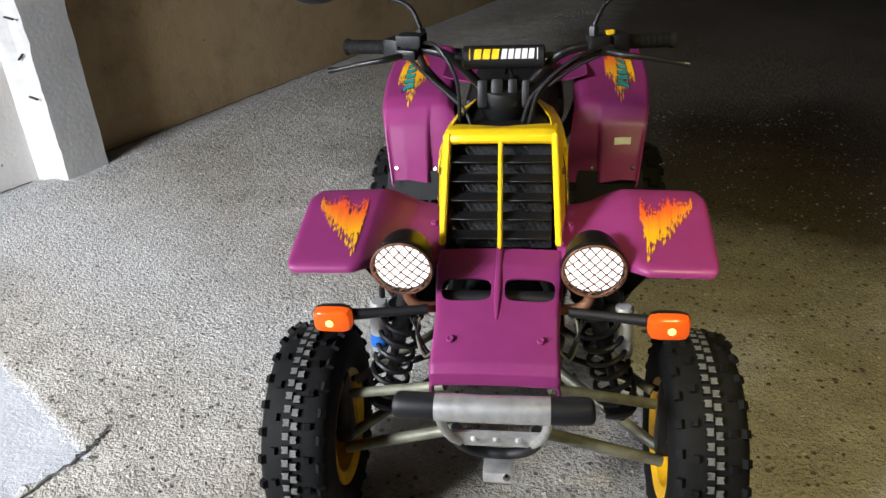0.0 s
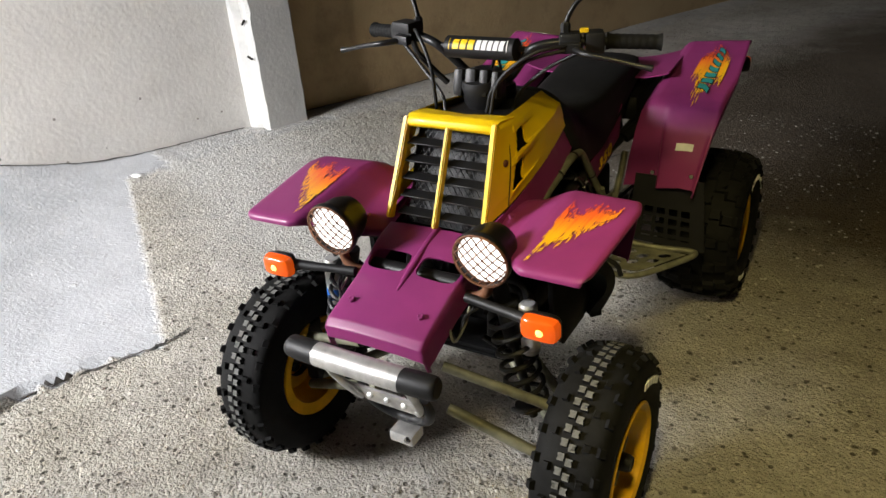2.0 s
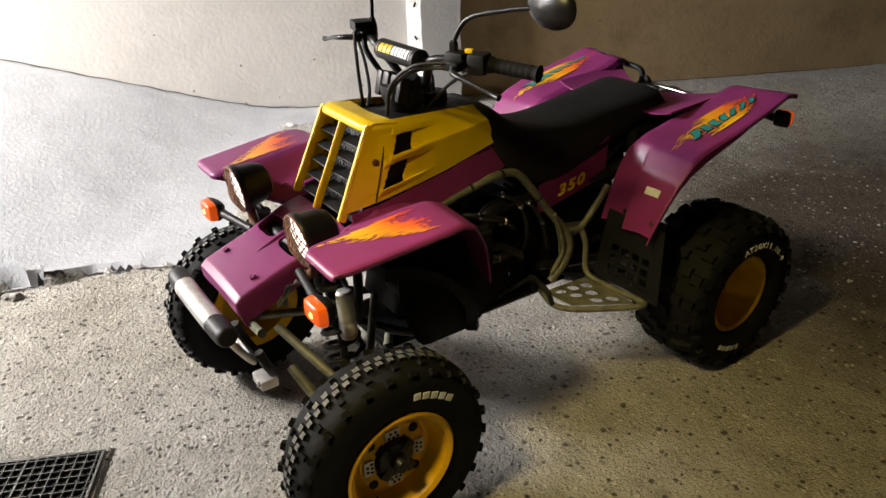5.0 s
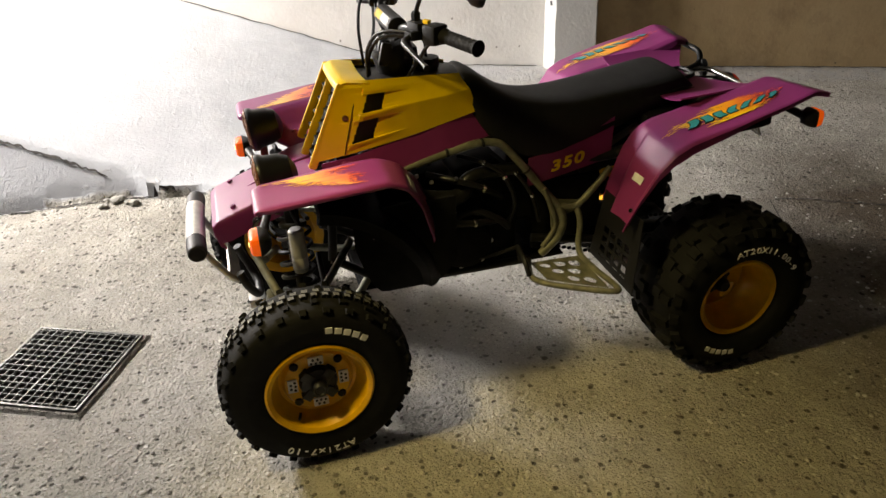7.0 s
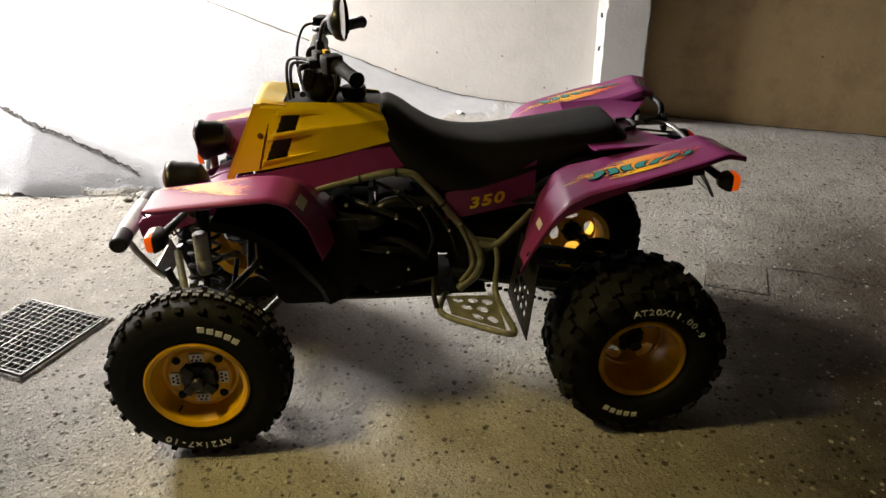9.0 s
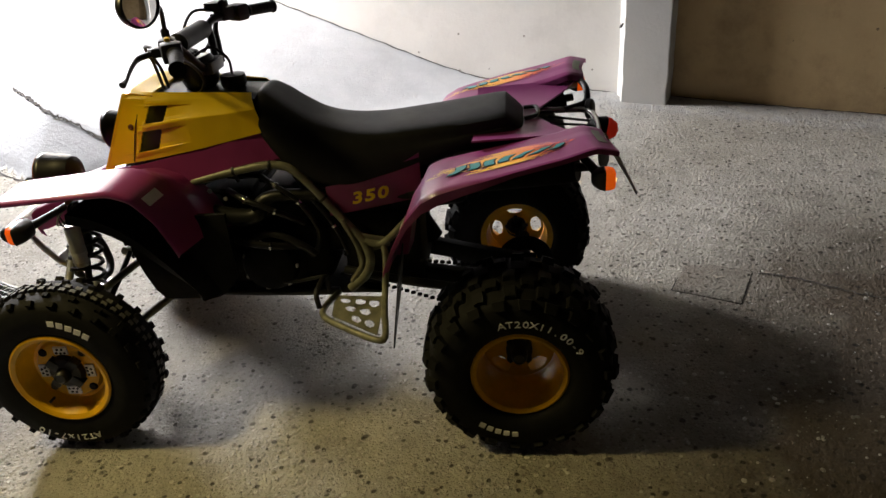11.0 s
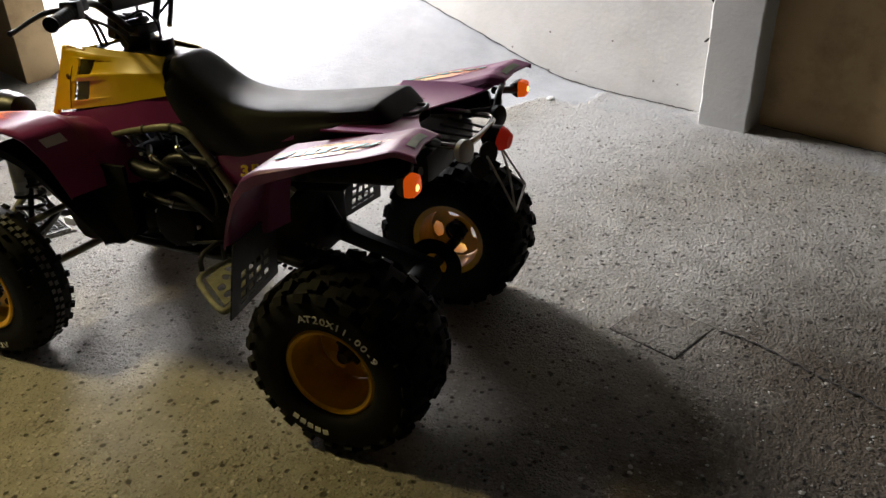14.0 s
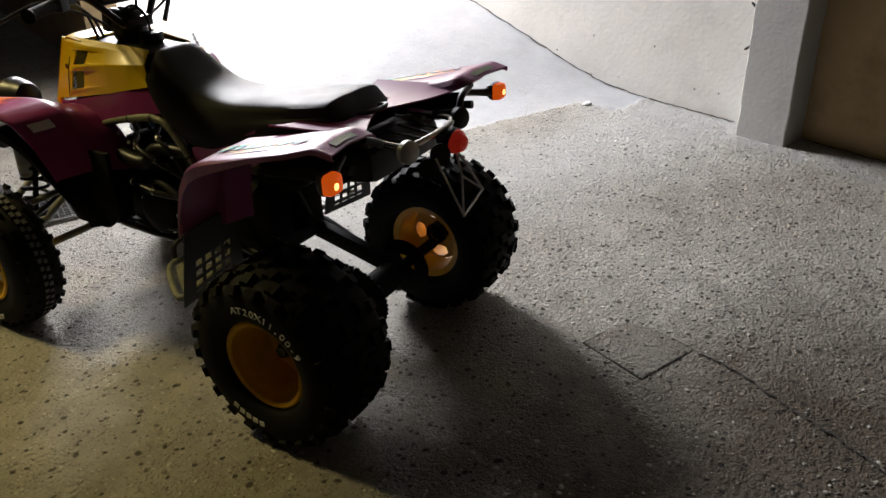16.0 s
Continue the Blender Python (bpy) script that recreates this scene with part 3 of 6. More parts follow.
    # drilled brake disc behind the openings
    if front:
        for k in range(4):
            a = math.tau * k / 4
            bm = bmesh.new()
            c = Vector((face + 0.0035, 0.068 * math.cos(a), 0.068 * math.sin(a)))
            add_box(bm, (0, 0, 0), (0.006, 0.040, 0.026), 0.002, None)
            bmesh.ops.transform(bm, matrix=Matrix.Translation(c) @ Matrix.Rotation(a + math.pi / 2, 4, "X"), verts=bm.verts)
            d = part("brake_disc_lobe", bm, M["silver_paint"], w)
            # dark spots on the lobe stand for the shade in drilled holes
            bm = bmesh.new()
            for dy, dz in ((-0.012, 0.006), (0.0, 0.007), (0.012, 0.006), (-0.006, -0.005), (0.007, -0.005)):
                add_lathe(bm, [(0.0, 0.0045), (0.0036, 0.0045), (0.0036, 0.002)], 10, Matrix.Translation(c) @ Matrix.Rotation(a + math.pi / 2, 4, "X") @ Matrix.Translation((0, dy, dz)))
            part("disc_holes", bm, M["pit"], w)
    # hub with four studs
    bm = bmesh.new()
    if front:
        add_lathe(bm, [(0.0, face + 0.045), (0.016, face + 0.045), (0.02, face + 0.04), (0.022, face + 0.022), (0.045, face + 0.016), (0.052, face + 0.002), (0.05, face - 0.03)], 28)
    else:
        add_lathe(bm, [(0.0, face + 0.05), (0.017, face + 0.05), (0.022, face + 0.04), (0.024, face + 0.015), (0.036, face + 0.01), (0.038, face - 0.02)], 28)
    for k in range(4):
        a = math.tau * (k + 0.5) / 4
        add_box(bm, (face + 0.008, (0.040 if front else 0.032) * math.cos(a), (0.040 if front else 0.032) * math.sin(a)), (0.03, 0.034 if front else 0.02, 0.028 if front else 0.016), 0.004, (math.degrees(a), 0, 0))
    part("hub", bm, M["steel"], w)
    bm = bmesh.new()
    x0 = face + (0.047 if front else 0.052)
    add_lathe(bm, [(0.011, x0 - 0.004), (0.0135, x0), (0.0165, x0), (0.018, x0 - 0.004)], 28)
    part("hub_ring", bm, M["steel"], w)
    # valve
    bm = bmesh.new()
    add_tube(bm, [(flange - 0.02, -0.06 if front else 0.03, -(rim_r - 0.045)), (flange, -0.065 if front else 0.033, -(rim_r - 0.042))] if front else [(face + 0.01, 0.0, rim_r - 0.03), (face + 0.05, 0.0, rim_r - 0.034)], 0.004, 8)
    part("valve", bm, M["black"], w)
    return w


def glyph(ch, size, depth=0.0012, bold=0.0):
    """One character of the built-in font as a bmesh, centred on x, in the x-y plane."""
    cu = bpy.data.curves.new("glyph", "FONT")
    cu.offset = bold
    cu.body, cu.size, cu.extrude, cu.align_x, cu.resolution_u = ch, size, depth, "CENTER", 3
    ob = bpy.data.objects.new("glyph", cu)
    me = ob.to_mesh()
    bm = bmesh.new()
    bm.from_mesh(me)
    ob.to_mesh_clear()
    bpy.data.objects.remove(ob)
    bpy.data.curves.remove(cu)
    return bm


def merge(bm, other, m):
    bmesh.ops.transform(other, matrix=m, verts=other.verts)
    tmp = bpy.data.meshes.new("tmp")
    other.to_mesh(tmp)
    other.free()
    bm.from_mesh(tmp)
    bpy.data.meshes.remove(tmp)


def sidewall_text(w, words, mid_deg, radius, x, size, gap, mirror):
    """Raised white characters on the tyre's outer side; mid_deg: clockwise from the top as seen from outside."""
    bm = bmesh.new()
    for i, ch in enumerate(words):
        if ch == " ":
            continue
        a = mid_deg + (i - (len(words) - 1) / 2) * gap
        g = glyph(ch, size)
        bmesh.ops.scale(g, vec=(1.25, 1, 1), verts=g.verts)
        # seen from +x the rear (+y) lies to the right
        upright = Matrix(((0, 0, 1, 0), (1, 0, 0, 0), (0, 1, 0, 0), (0, 0, 0, 1)))
        turn = Matrix.Rotation(radians(-a), 4, "X")
        merge(bm, g, turn @ Matrix.Translation((x, 0, radius - size * 0.35)) @ upright)
    return part("tyre_lettering", bm, M["white"], w, "raised white tyre size lettering", smooth=False, mirror=mirror)


def sidewall_bars(w, count, mid_deg, radius, x, size, gap):
    for i in range(count):
        a = mid_deg + (i - (count - 1) / 2) * gap
        bm = bmesh.new()
        add_box(bm, (0, 0, 0), (0.0024, size * 0.75, size * 0.72), 0.0006, None, 1)
        o = part("sidewall_bar", bm, M["white"], w, smooth=False)
        o.matrix_basis = Matrix.Rotation(radians(-a), 4, "X") @ Matrix.Translation((x, 0, radius)) @ Matrix.Rotation(radians(8), 4, "X")


FX, RX, RY, RZ = 0.440, 0.394, 1.268, 0.256
fw = build_wheel(True)
fw.matrix_basis = pose(FX, 0, 0.256)
sidewall_bars(fw, 5, 26, 0.196, 0.0875, 0.024, 7.0)
sidewall_text(fw, "AT21x7-10", 186, 0.198, 0.0875, 0.028, 6.2, False)
rw = build_wheel(False)
rw.matrix_basis = pose(RX, RY, RZ)
sidewall_text(rw, "AT20X11.00-9", 22, 0.178, 0.1365, 0.027, 6.6, False)
sidewall_bars(rw, 5, 200, 0.178, 0.1355, 0.022, 7.5)
for src, x, y, z in ((fw, -FX, 0, 0.256), (rw, -RX, RY, RZ)):
    c = copy_thing(src, Matrix.Translation((x, y, z)) @ Matrix.Rotation(math.pi, 4, "Z") @ Matrix.Rotation(radians(40), 4, "X"))


CHASSIS = Matrix(((1, 0, 0, 0), (0, 1.022, 0, 0.010), (0, 0, 1, 0.013), (0, 0, 0, 1)))


# -- front fenders --
def fender_fn(u, v):
    """u: outer lip to body (0 to 1); v: front edge over the crown and down the rear flap (0 to 1)."""
    us = [0.0, 0.03, 0.08, 0.50, 0.60, 0.76, 1.0]
    xs = [0.452, 0.456, 0.448, 0.290, 0.268, 0.205, 0.125]
    dz = [-0.016, -0.006, 0.0, 0.002, -0.006, -0.042, -0.060]
    x, d = np.interp(u, us, xs), np.interp(u, us, dz)
    vs = [0.0, 0.02, 0.06, 0.30, 0.48, 0.56, 0.64, 0.74, 0.86, 1.0]
    ys = [-0.094, -0.098, -0.088, 0.05, 0.165, 0.225, 0.272, 0.312, 0.342, 0.352]
    zs = [0.722, 0.732, 0.742, 0.757, 0.770, 0.768, 0.742, 0.672, 0.560, 0.440]
    y, z = np.interp(v, vs, ys), np.interp(v, vs, zs)
    flap = max(0.0, v - 0.5) / 0.5
    x = x * (1 - 0.22 * flap) - 0.0 * flap + (0.02 * flap if u > 0.5 else 0)
    front = max(0.0, 0.5 - v) / 0.5
    x = x - 0.022 * front * (1 - u)
    y += 0.10 * flap * u
    corner = max(0.0, 1 - u / 0.10) * max(0.0, 1 - v / 0.10)
    x, y, d = x - 0.014 * corner, y + 0.014 * corner, d + 0.012 * corner
    if u > 0.45:
        y += 0.30 * front * (u - 0.45)
        d -= 0.012 * front * (u - 0.45) / 0.55
    return Vector((x, y, z + d * (1 - 0.7 * flap)))


def smooth_fn(fn, h=0.022):
    """Rounds the creases of fn by averaging."""
    def out(u, v):
        acc = Vector((0, 0, 0))
        for du, dv, wt in ((0, 0, 2), (h, 0, 1), (-h, 0, 1), (0, h, 1), (0, -h, 1)):
            acc += wt * fn(min(1, max(0, u + du)), min(1, max(0, v + dv)))
        return acc / 6
    return out


fender_s = smooth_fn(fender_fn)


def surface_point(fn, u, v, lift):
    e = 0.01
    p = fn(u, v)
    a = fn(min(1, u + e), v) - fn(max(0, u - e), v)
    b = fn(u, min(1, v + e)) - fn(u, max(0, v - e))
    n = a.cross(b).normalized()
    if n.z < 0:
        n = -n
    return p + n * lift


def splash(parent, fn, shape, lift, mirror, seed, strips=34, skew=0.0):
    """A paint splash laid on the surface fn: narrow strips between shape(t) = (u, v0, v1), broken into dashes towards both ends."""
    rng = random.Random(seed)
    bm = bmesh.new()
    lay = bm.verts.layers.float.new("fade")
    low, high = min(shape(k / 20)[1] for k in range(21)), max(shape(k / 20)[2] for k in range(21))

    def dash(ua, ub, v0, v1, tone):
        n = max(2, int((v1 - v0) / 0.02))
        prev = None
        for j in range(n + 1):
            q = j / n
            v = v0 + (v1 - v0) * q
            w = 0.25 if j in (0, n) else 1.0
            um, uh = (ua + ub) / 2 + skew * (v - high), (ub - ua) / 2 * w
            pair = [bm.verts.new(surface_point(fn, um + k * uh, v, lift)) for k in (-1, 1)]
            for p in pair:
                p[lay] = min(1.0, max(0.0, (v - low) / max(0.05, 0.9 * (high - low)) + tone))
            if prev:
                bm.faces.new((prev[0], prev[1], pair[1], pair[0]))
            prev = pair
    for k in range(strips):
        t0, t1 = k / strips, (k + 1.0) / strips
        ua, a0, a1 = shape(t0)
        ub = shape(t1)[0]
        ln = a1 - a0
        lo, hi = a0 + rng.uniform(-0.06, 0.12) * ln, a1 - rng.uniform(-0.04, 0.10) * ln
        s0, s1 = lo + rng.uniform(0.10, 0.32) * ln, hi - rng.uniform(0.04, 0.18) * ln
        tone = -0.35 * (1 - t0) ** 4 + rng.uniform(-0.06, 0.06)
        dash(ua, ub + 0.15 * (ub - ua), s0, s1, tone)
        for a, b in ((lo, s0), (s1, hi)):
            v = a
            while v < b:
                step = rng.uniform(0.03, 0.06) * (0.5 if b == hi else 1)
                if rng.random() < 0.72:
                    c = rng.uniform(-0.25, 0.25) * (ub - ua)
                    dash(ua + c, ub + c, v, min(v + step, b + 0.01), tone)
                v += step + rng.uniform(0.0, 0.012)
    bmesh.ops.recalc_face_normals(bm, faces=bm.faces)
    return part("splash_decal", bm, M["splash"], parent, "orange to yellow paint-splash decal", mirror=mirror)


def build_front_fender(mir):
    bm = bmesh.new()
    add_sheet(bm, lambda u, v: fender_s(u, 0.87 * v), 40, 54, 0.005)
    f = part("front_fender", bm, M["purple"], quad, "glossy purple plastic front fender", mirror=mir)
    splash(f, fender_s, lambda t: (0.15 + 0.30 * t, 0.42 - 0.32 * min(t / 0.86, 1) ** 0.9 + 2.2 * max(0.0, t - 0.86), 0.49 - 0.03 * math.sin(11 * t) - 0.04 * t), 0.0022, mir, 11 + mir, 34, -0.10)
    # white label on the rear flap
    bm = bmesh.new()
    if not mir:
        add_sheet(bm, lambda u, v: surface_point(fender_s, 0.16 + 0.20 * u, 0.665 + 0.035 * v, 0.002), 4, 3, 0.0006)
        part("label", bm, M["white"], f, "small white sticker")
    # bulky black inner guard round the back of the wheel
    def guard(u, v):
        w = radians(82 - 78 * v)
        edge = max(0.55, math.sqrt(max(0.0, 1 - (max(0.0, v - 0.5) / 0.53) ** 2)))
        r = 0.335 + 0.02 * v - 0.02 * (2 * u - 1) ** 4
        return Vector((0.245 + (u - 0.5) * 0.25 * edge, 0.015 + r * math.cos(w) + 0.05 * v * (1 - u), 0.345 + (0.335 + 0.0 * v) * math.sin(w) * (1 if v < 0.9 else 0.9)))
    bm = bmesh.new()
    add_sheet(bm, guard, 12, 24, 0.03)
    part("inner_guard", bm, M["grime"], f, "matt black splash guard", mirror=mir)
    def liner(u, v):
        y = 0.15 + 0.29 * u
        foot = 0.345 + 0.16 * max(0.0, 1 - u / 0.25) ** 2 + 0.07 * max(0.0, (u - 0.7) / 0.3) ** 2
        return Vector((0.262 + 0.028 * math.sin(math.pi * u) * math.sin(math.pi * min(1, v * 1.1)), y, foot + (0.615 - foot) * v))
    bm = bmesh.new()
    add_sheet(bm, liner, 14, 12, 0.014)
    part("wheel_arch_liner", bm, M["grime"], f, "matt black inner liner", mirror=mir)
    for u, v in ((0.80, 0.22), (0.9, 0.45)):
        bm = bmesh.new()
        p = surface_point(fender_s, u, v, 0.001)
        add_lathe(bm, [(0.0, 0.004), (0.006, 0.004), (0.0085, 0.001), (0.009, -0.003)], 14, axis_to(p, (0.2, -0.3, 1)))
        part("screw", bm, M["purple"], f, mirror=mir)


both(build_front_fender)


# -- nose, grille and cowl --
def build_nose():
    # ridge line: y, z, half width
    prof = [(0.085, 0.690, 0.142), (0.03, 0.677, 0.140), (-0.02, 0.655, 0.136), (-0.075, 0.634, 0.130), (-0.15, 0.606, 0.130), (-0.196, 0.588, 0.131), (-0.212, 0.572, 0.130), (-0.210, 0.542, 0.127), (-0.196, 0.530, 0.123)]

    def fn(u, v):
        k = v * (len(prof) - 1)
        i = min(int(k), len(prof) - 2)
        t = k - i
        y, z, w = [prof[i][c] * (1 - t) + prof[i + 1][c] * t for c in range(3)]
        a = 2 * u - 1
        side = max(0.0, (abs(a) - 0.82) / 0.18)
        x = w * min(1.0, abs(a) / 0.86) * (1 if a > 0 else -1)
        drop = side ** 1.5 * min(0.07, max(0.03, (z - 0.50) * 0.75))
        return Vector((x, y + 0.012 * side, z - drop - 0.006 * a * a))
    fs = smooth_fn(fn, 0.018)
    bm = bmesh.new()
    nu, nv = 90, 108
    slot = lambda u, v: (abs(min(u, 1 - u) - 0.285) / 0.17) ** 4 + (abs(v - 0.265) / 0.066) ** 4
    cut = {(i, j) for i in range(nu) for j in range(nv) if slot((i + 0.5) / nu, (j + 0.5) / nv) < 1}
    vert = {}
    def vv(i, j):
        if (i, j) not in vert:
            u, v = i / nu, j / nv
            if any((i - a, j - b) in cut for a in (0, 1) for b in (0, 1)):  # rim points go onto the slot's outline
                k = max(slot(u, v), 1e-6) ** -0.25
                mid = 0.285 if u < 0.5 else 0.715
                u, v = mid + (u - mid) * k, 0.265 + (v - 0.265) * k
            vert[i, j] = bm.verts.new(fs(u, v))
        return vert[i, j]
    for i in range(nu):
        for j in range(nv):
            if (i, j) not in cut:
                bm.faces.new((vv(i, j), vv(i + 1, j), vv(i + 1, j + 1), vv(i, j + 1)))
    bmesh.ops.recalc_face_normals(bm, faces=bm.faces)
    thicken(bm, bm.faces[:], 0.006)
    nose = part("nose_panel", bm, M["purple"], quad, "glossy purple plastic nose with two slots")
    # bar hung behind the slots
    bm = bmesh.new()
    add_tube(bm, [(-0.13, -0.005, 0.612), (0.13, -0.005, 0.612)], 0.020, 14)
    part("cross_tube", bm, M["steel"], nose)
    for sx in (-0.091, 0.091):
        bm = bmesh.new()
        add_lathe(bm, [(0.0, 0.0005), (0.003, 0.0005), (0.004, 0.002), (0.006, 0.0025), (0.0075, 0.001), (0.008, -0.004)], 18, axis_to((sx, -0.150, 0.610), (0, -0.42, 0.9)))
        part("screw", bm, M["purple"], nose, "recessed purple screw cap")
    # strip with centre rib up to the grille
    bm = bmesh.new()
    add_tube(bm, [(0, 0.085, 0.688), (0, 0.03, 0.672), (0, -0.045, 0.643), (0, -0.10, 0.622)], [0.009, 0.0085, 0.0085, 0.004], 10)
    part("centre_rib", bm, M["purple"], nose)


build_nose()

GB, GT = Vector((0, 0.072, 0.695)), Vector((0, 0.178, 0.925))  # foot and head of the grille plane


def gp(x, t, out=0.0):
    """A point of the grille plane: t from foot to head, out along its normal (towards the front)."""
    d = (GT - GB)
    n = Vector((0, -d.z, d.y)).normalized()
    return Vector((x, 0, 0)) + GB + d * t + n * out


def build_grille():
    cowl = empty("cowl", quad)
    # yellow surround
    def bar(bm, a, b, w, dep):
        add_tube(bm, [a, b], w, 4, 1, False)
    bm = bmesh.new()
    d = (GT - GB).normalized()
    nrm = Vector((0, -d.z, d.y)).normalized()
    def slab_bar(p, q, w, dep):
        """A rectangular bar from p to q in the grille plane."""
        ax = (q - p).normalized()
        sd = ax.cross(nrm).normalized()
        ring = lambda c, k: [c + sd * w / 2 * i + nrm * (dep / 2 * j) for i, j in ((-1, -1), (1, -1), (1, 1), (-1, 1))]
        add_rings(bm, [ring(p, 0), ring(q, 1)])
    slab_bar(gp(-0.129, 0.03), gp(-0.117, 1.0), 0.014, 0.022)
    slab_bar(gp(0.129, 0.03), gp(0.117, 1.0), 0.014, 0.022)
    slab_bar(gp(0.0, 0.0, 0.002), gp(0.0, 0.97, 0.002), 0.010, 0.022)
    es = [e for e in bm.edges]
    bmesh.ops.bevel(bm, geom=es, offset=0.003, segments=2, affect="EDGES")
    part("grille_surround", bm, M["yellow"], cowl)
    # slanted black louvres, in two columns
    for k in range(6):
        t = 0.070 + 0.166 * k
        for x0, x1 in ((-0.112, -0.006), (0.006, 0.112)):
            bm = bmesh.new()
            a, b = gp((x0 + x1) / 2, t, -0.002), gp((x0 + x1) / 2, t + 0.10, -0.030)
            c = (a + b) / 2
            add_box(bm, (0, 0, 0), (x1 - x0, 0.030, 0.004), 0.001, (12, 0, 0), 1)
            bmesh.ops.translate(bm, vec=c, verts=bm.verts)
            part("louvre", bm, M["black"], cowl)
    # wire mesh behind the louvres
    bm = bmesh.new()
    L = (GT - GB).length
    for sgn in (-1, 1):
        for k in range(-16, 32):
            pts = []
            for m in range(13):
                t = m / 12
                x = -0.112 + 0.0155 * k + sgn * (t * L) * 0.75 + (0 if sgn > 0 else 0.0)
                if -0.113 <= x <= 0.113:
                    pts.append(gp(x, 0.02 + t * 0.95, -0.032))
            if len(pts) > 1:
                add_tube(bm, [pts[0], pts[-1]], 0.0011, 4, 1, False)
    part("wire_mesh", bm, M["steel"], cowl, "dark diamond wire mesh")
    bm = bmesh.new()
    ring = [gp(-0.114, 0, -0.06), gp(0.114, 0, -0.06), gp(0.114, 1, -0.05), gp(-0.114, 1, -0.05)]
    ring2 = [p + Vector((0, 0.03, -0.01)) for p in ring]
    add_rings(bm, [ring, ring2])
    part("radiator", bm, M["black"], cowl, "black radiator core")

    # yellow shell: hood and side panels
    secs = [  # y, top z, half width at the top, half width at the waist, waist z, bottom half width, bottom z
        (0.180, 0.930, 0.119, 0.129, 0.83, 0.135, 0.72),
        (0.235, 0.928, 0.124, 0.143, 0.84, 0.147, 0.735),
        (0.30, 0.924, 0.120, 0.150, 0.85, 0.150, 0.752),
        (0.38, 0.917, 0.108, 0.146, 0.86, 0.148, 0.771),
        (0.45, 0.911, 0.096, 0.138, 0.865, 0.142, 0.789),
        (0.515, 0.905, 0.088, 0.122, 0.87, 0.132, 0.806)]

    def side_fn(u, v):
        """u along y, v from the top edge down to the bottom edge."""
        y = secs[0][0] + (secs[-1][0] - secs[0][0]) * u
        c = [np.interp(y, [q[0] for q in secs], [q[i] for q in secs]) for i in range(1, 7)]
        # front edge follows the grille's slope
        lean = (1 - u) ** 3 * -0.098 * v
        x = np.interp(v, [0, 0.12, 0.5, 1], [c[1] - 0.012, c[1] + 0.006, c[2], c[4]])
        z = np.interp(v, [0, 0.12, 0.5, 1], [c[0], c[0] - 0.014, c[3], c[5]])
        return Vector((x, y + lean + 0.035 * v * u ** 4, z))
    ss = smooth_fn(side_fn, 0.02)
    vents = [(0.20, 0.22, 0.33, 0.47), (0.168, 0.58, 0.29, 0.86)]

    def side(mir):
        bm = bmesh.new()
        nu, nv = 150, 100
        vert = {}
        def vv(i, j):
            if (i, j) not in vert:
                u, v = i / nu, j / nv
                p = ss(u, v)
                # scooped streaks behind the two vents
                for u0, v0, u1, v1 in vents:
                    for vc, far in ((v0 - 0.03 - 0.14 * (u - u0), 0.36), (v1 + 0.03 - 0.14 * (u - u0), 0.33)):
                        if u0 - 0.02 < u < u0 + far and abs(v - vc) < 0.055:
                            p = p + Vector((0.0035 * (1 - (u - u0) / far) * (1 - abs(v - vc) / 0.055) ** 0.6, 0, 0))
                    if u0 - 0.11 < u < u0 + 0.05 and v0 - 0.02 < v < v1 + 0.02:
                        p = p + Vector((0.002 * max(0.0, 1 - abs(u - u0 - 0.02) / 0.13), 0, 0))
                    if u > u1 - 0.02 and v0 < v < v1 and u < u1 + 0.22:
                        p = p - Vector((0.006 * (1 - (u - u1) / 0.22), 0, 0))
                vert[i, j] = bm.verts.new(p)
            return vert[i, j]
        for i in range(nu):
            for j in range(nv):
                u, v = (i + 0.5) / nu, (j + 0.5) / nv
                if not any(u0 + 0.07 * (v1 - v) < u < u1 + 0.10 * (v1 - v) and v0 < v < v1 for u0, v0, u1, v1 in vents):
                    bm.faces.new((vv(i, j), vv(i + 1, j), vv(i + 1, j + 1), vv(i, j + 1)))
        bmesh.ops.recalc_face_normals(bm, faces=bm.faces)
        thicken(bm, bm.faces[:], 0.004)
        part("side_panel", bm, M["yellow"], cowl, "glossy yellow plastic side panel with two vents", mirror=mir)
        bm = bmesh.new()
        add_sheet(bm, lambda u, v: ss(0.14 + 0.28 * u, 0.14 + 0.80 * v) - Vector((0.024, 0, 0)), 4, 4, 0.003)
        part("vent_backing", bm, M["black"], cowl, mirror=mir)
        bm = bmesh.new()
        add_lathe(bm, [(0.0, 0.003), (0.005, 0.003), (0.006, 0.0), (0.0085, 0.001), (0.009, -0.004)], 14, axis_to(ss(0.10, 0.50) + Vector((0.001, 0, 0)), (1, -0.2, 0)))
        part("screw", bm, M["rust"], cowl, mirror=mir)
        # seam between the nose piece and the panel
        bm = bmesh.new()
        add_tube(bm, [ss(0.135, 0.04) + Vector((0.0025, 0, 0)), ss(0.135, 0.5) + Vector((0.002, 0, 0)), ss(0.14, 0.98) + Vector((0.002, 0, 0))], 0.0014, 6)
        part("seam", bm, M["black"], cowl, mirror=mir)
    both(side)
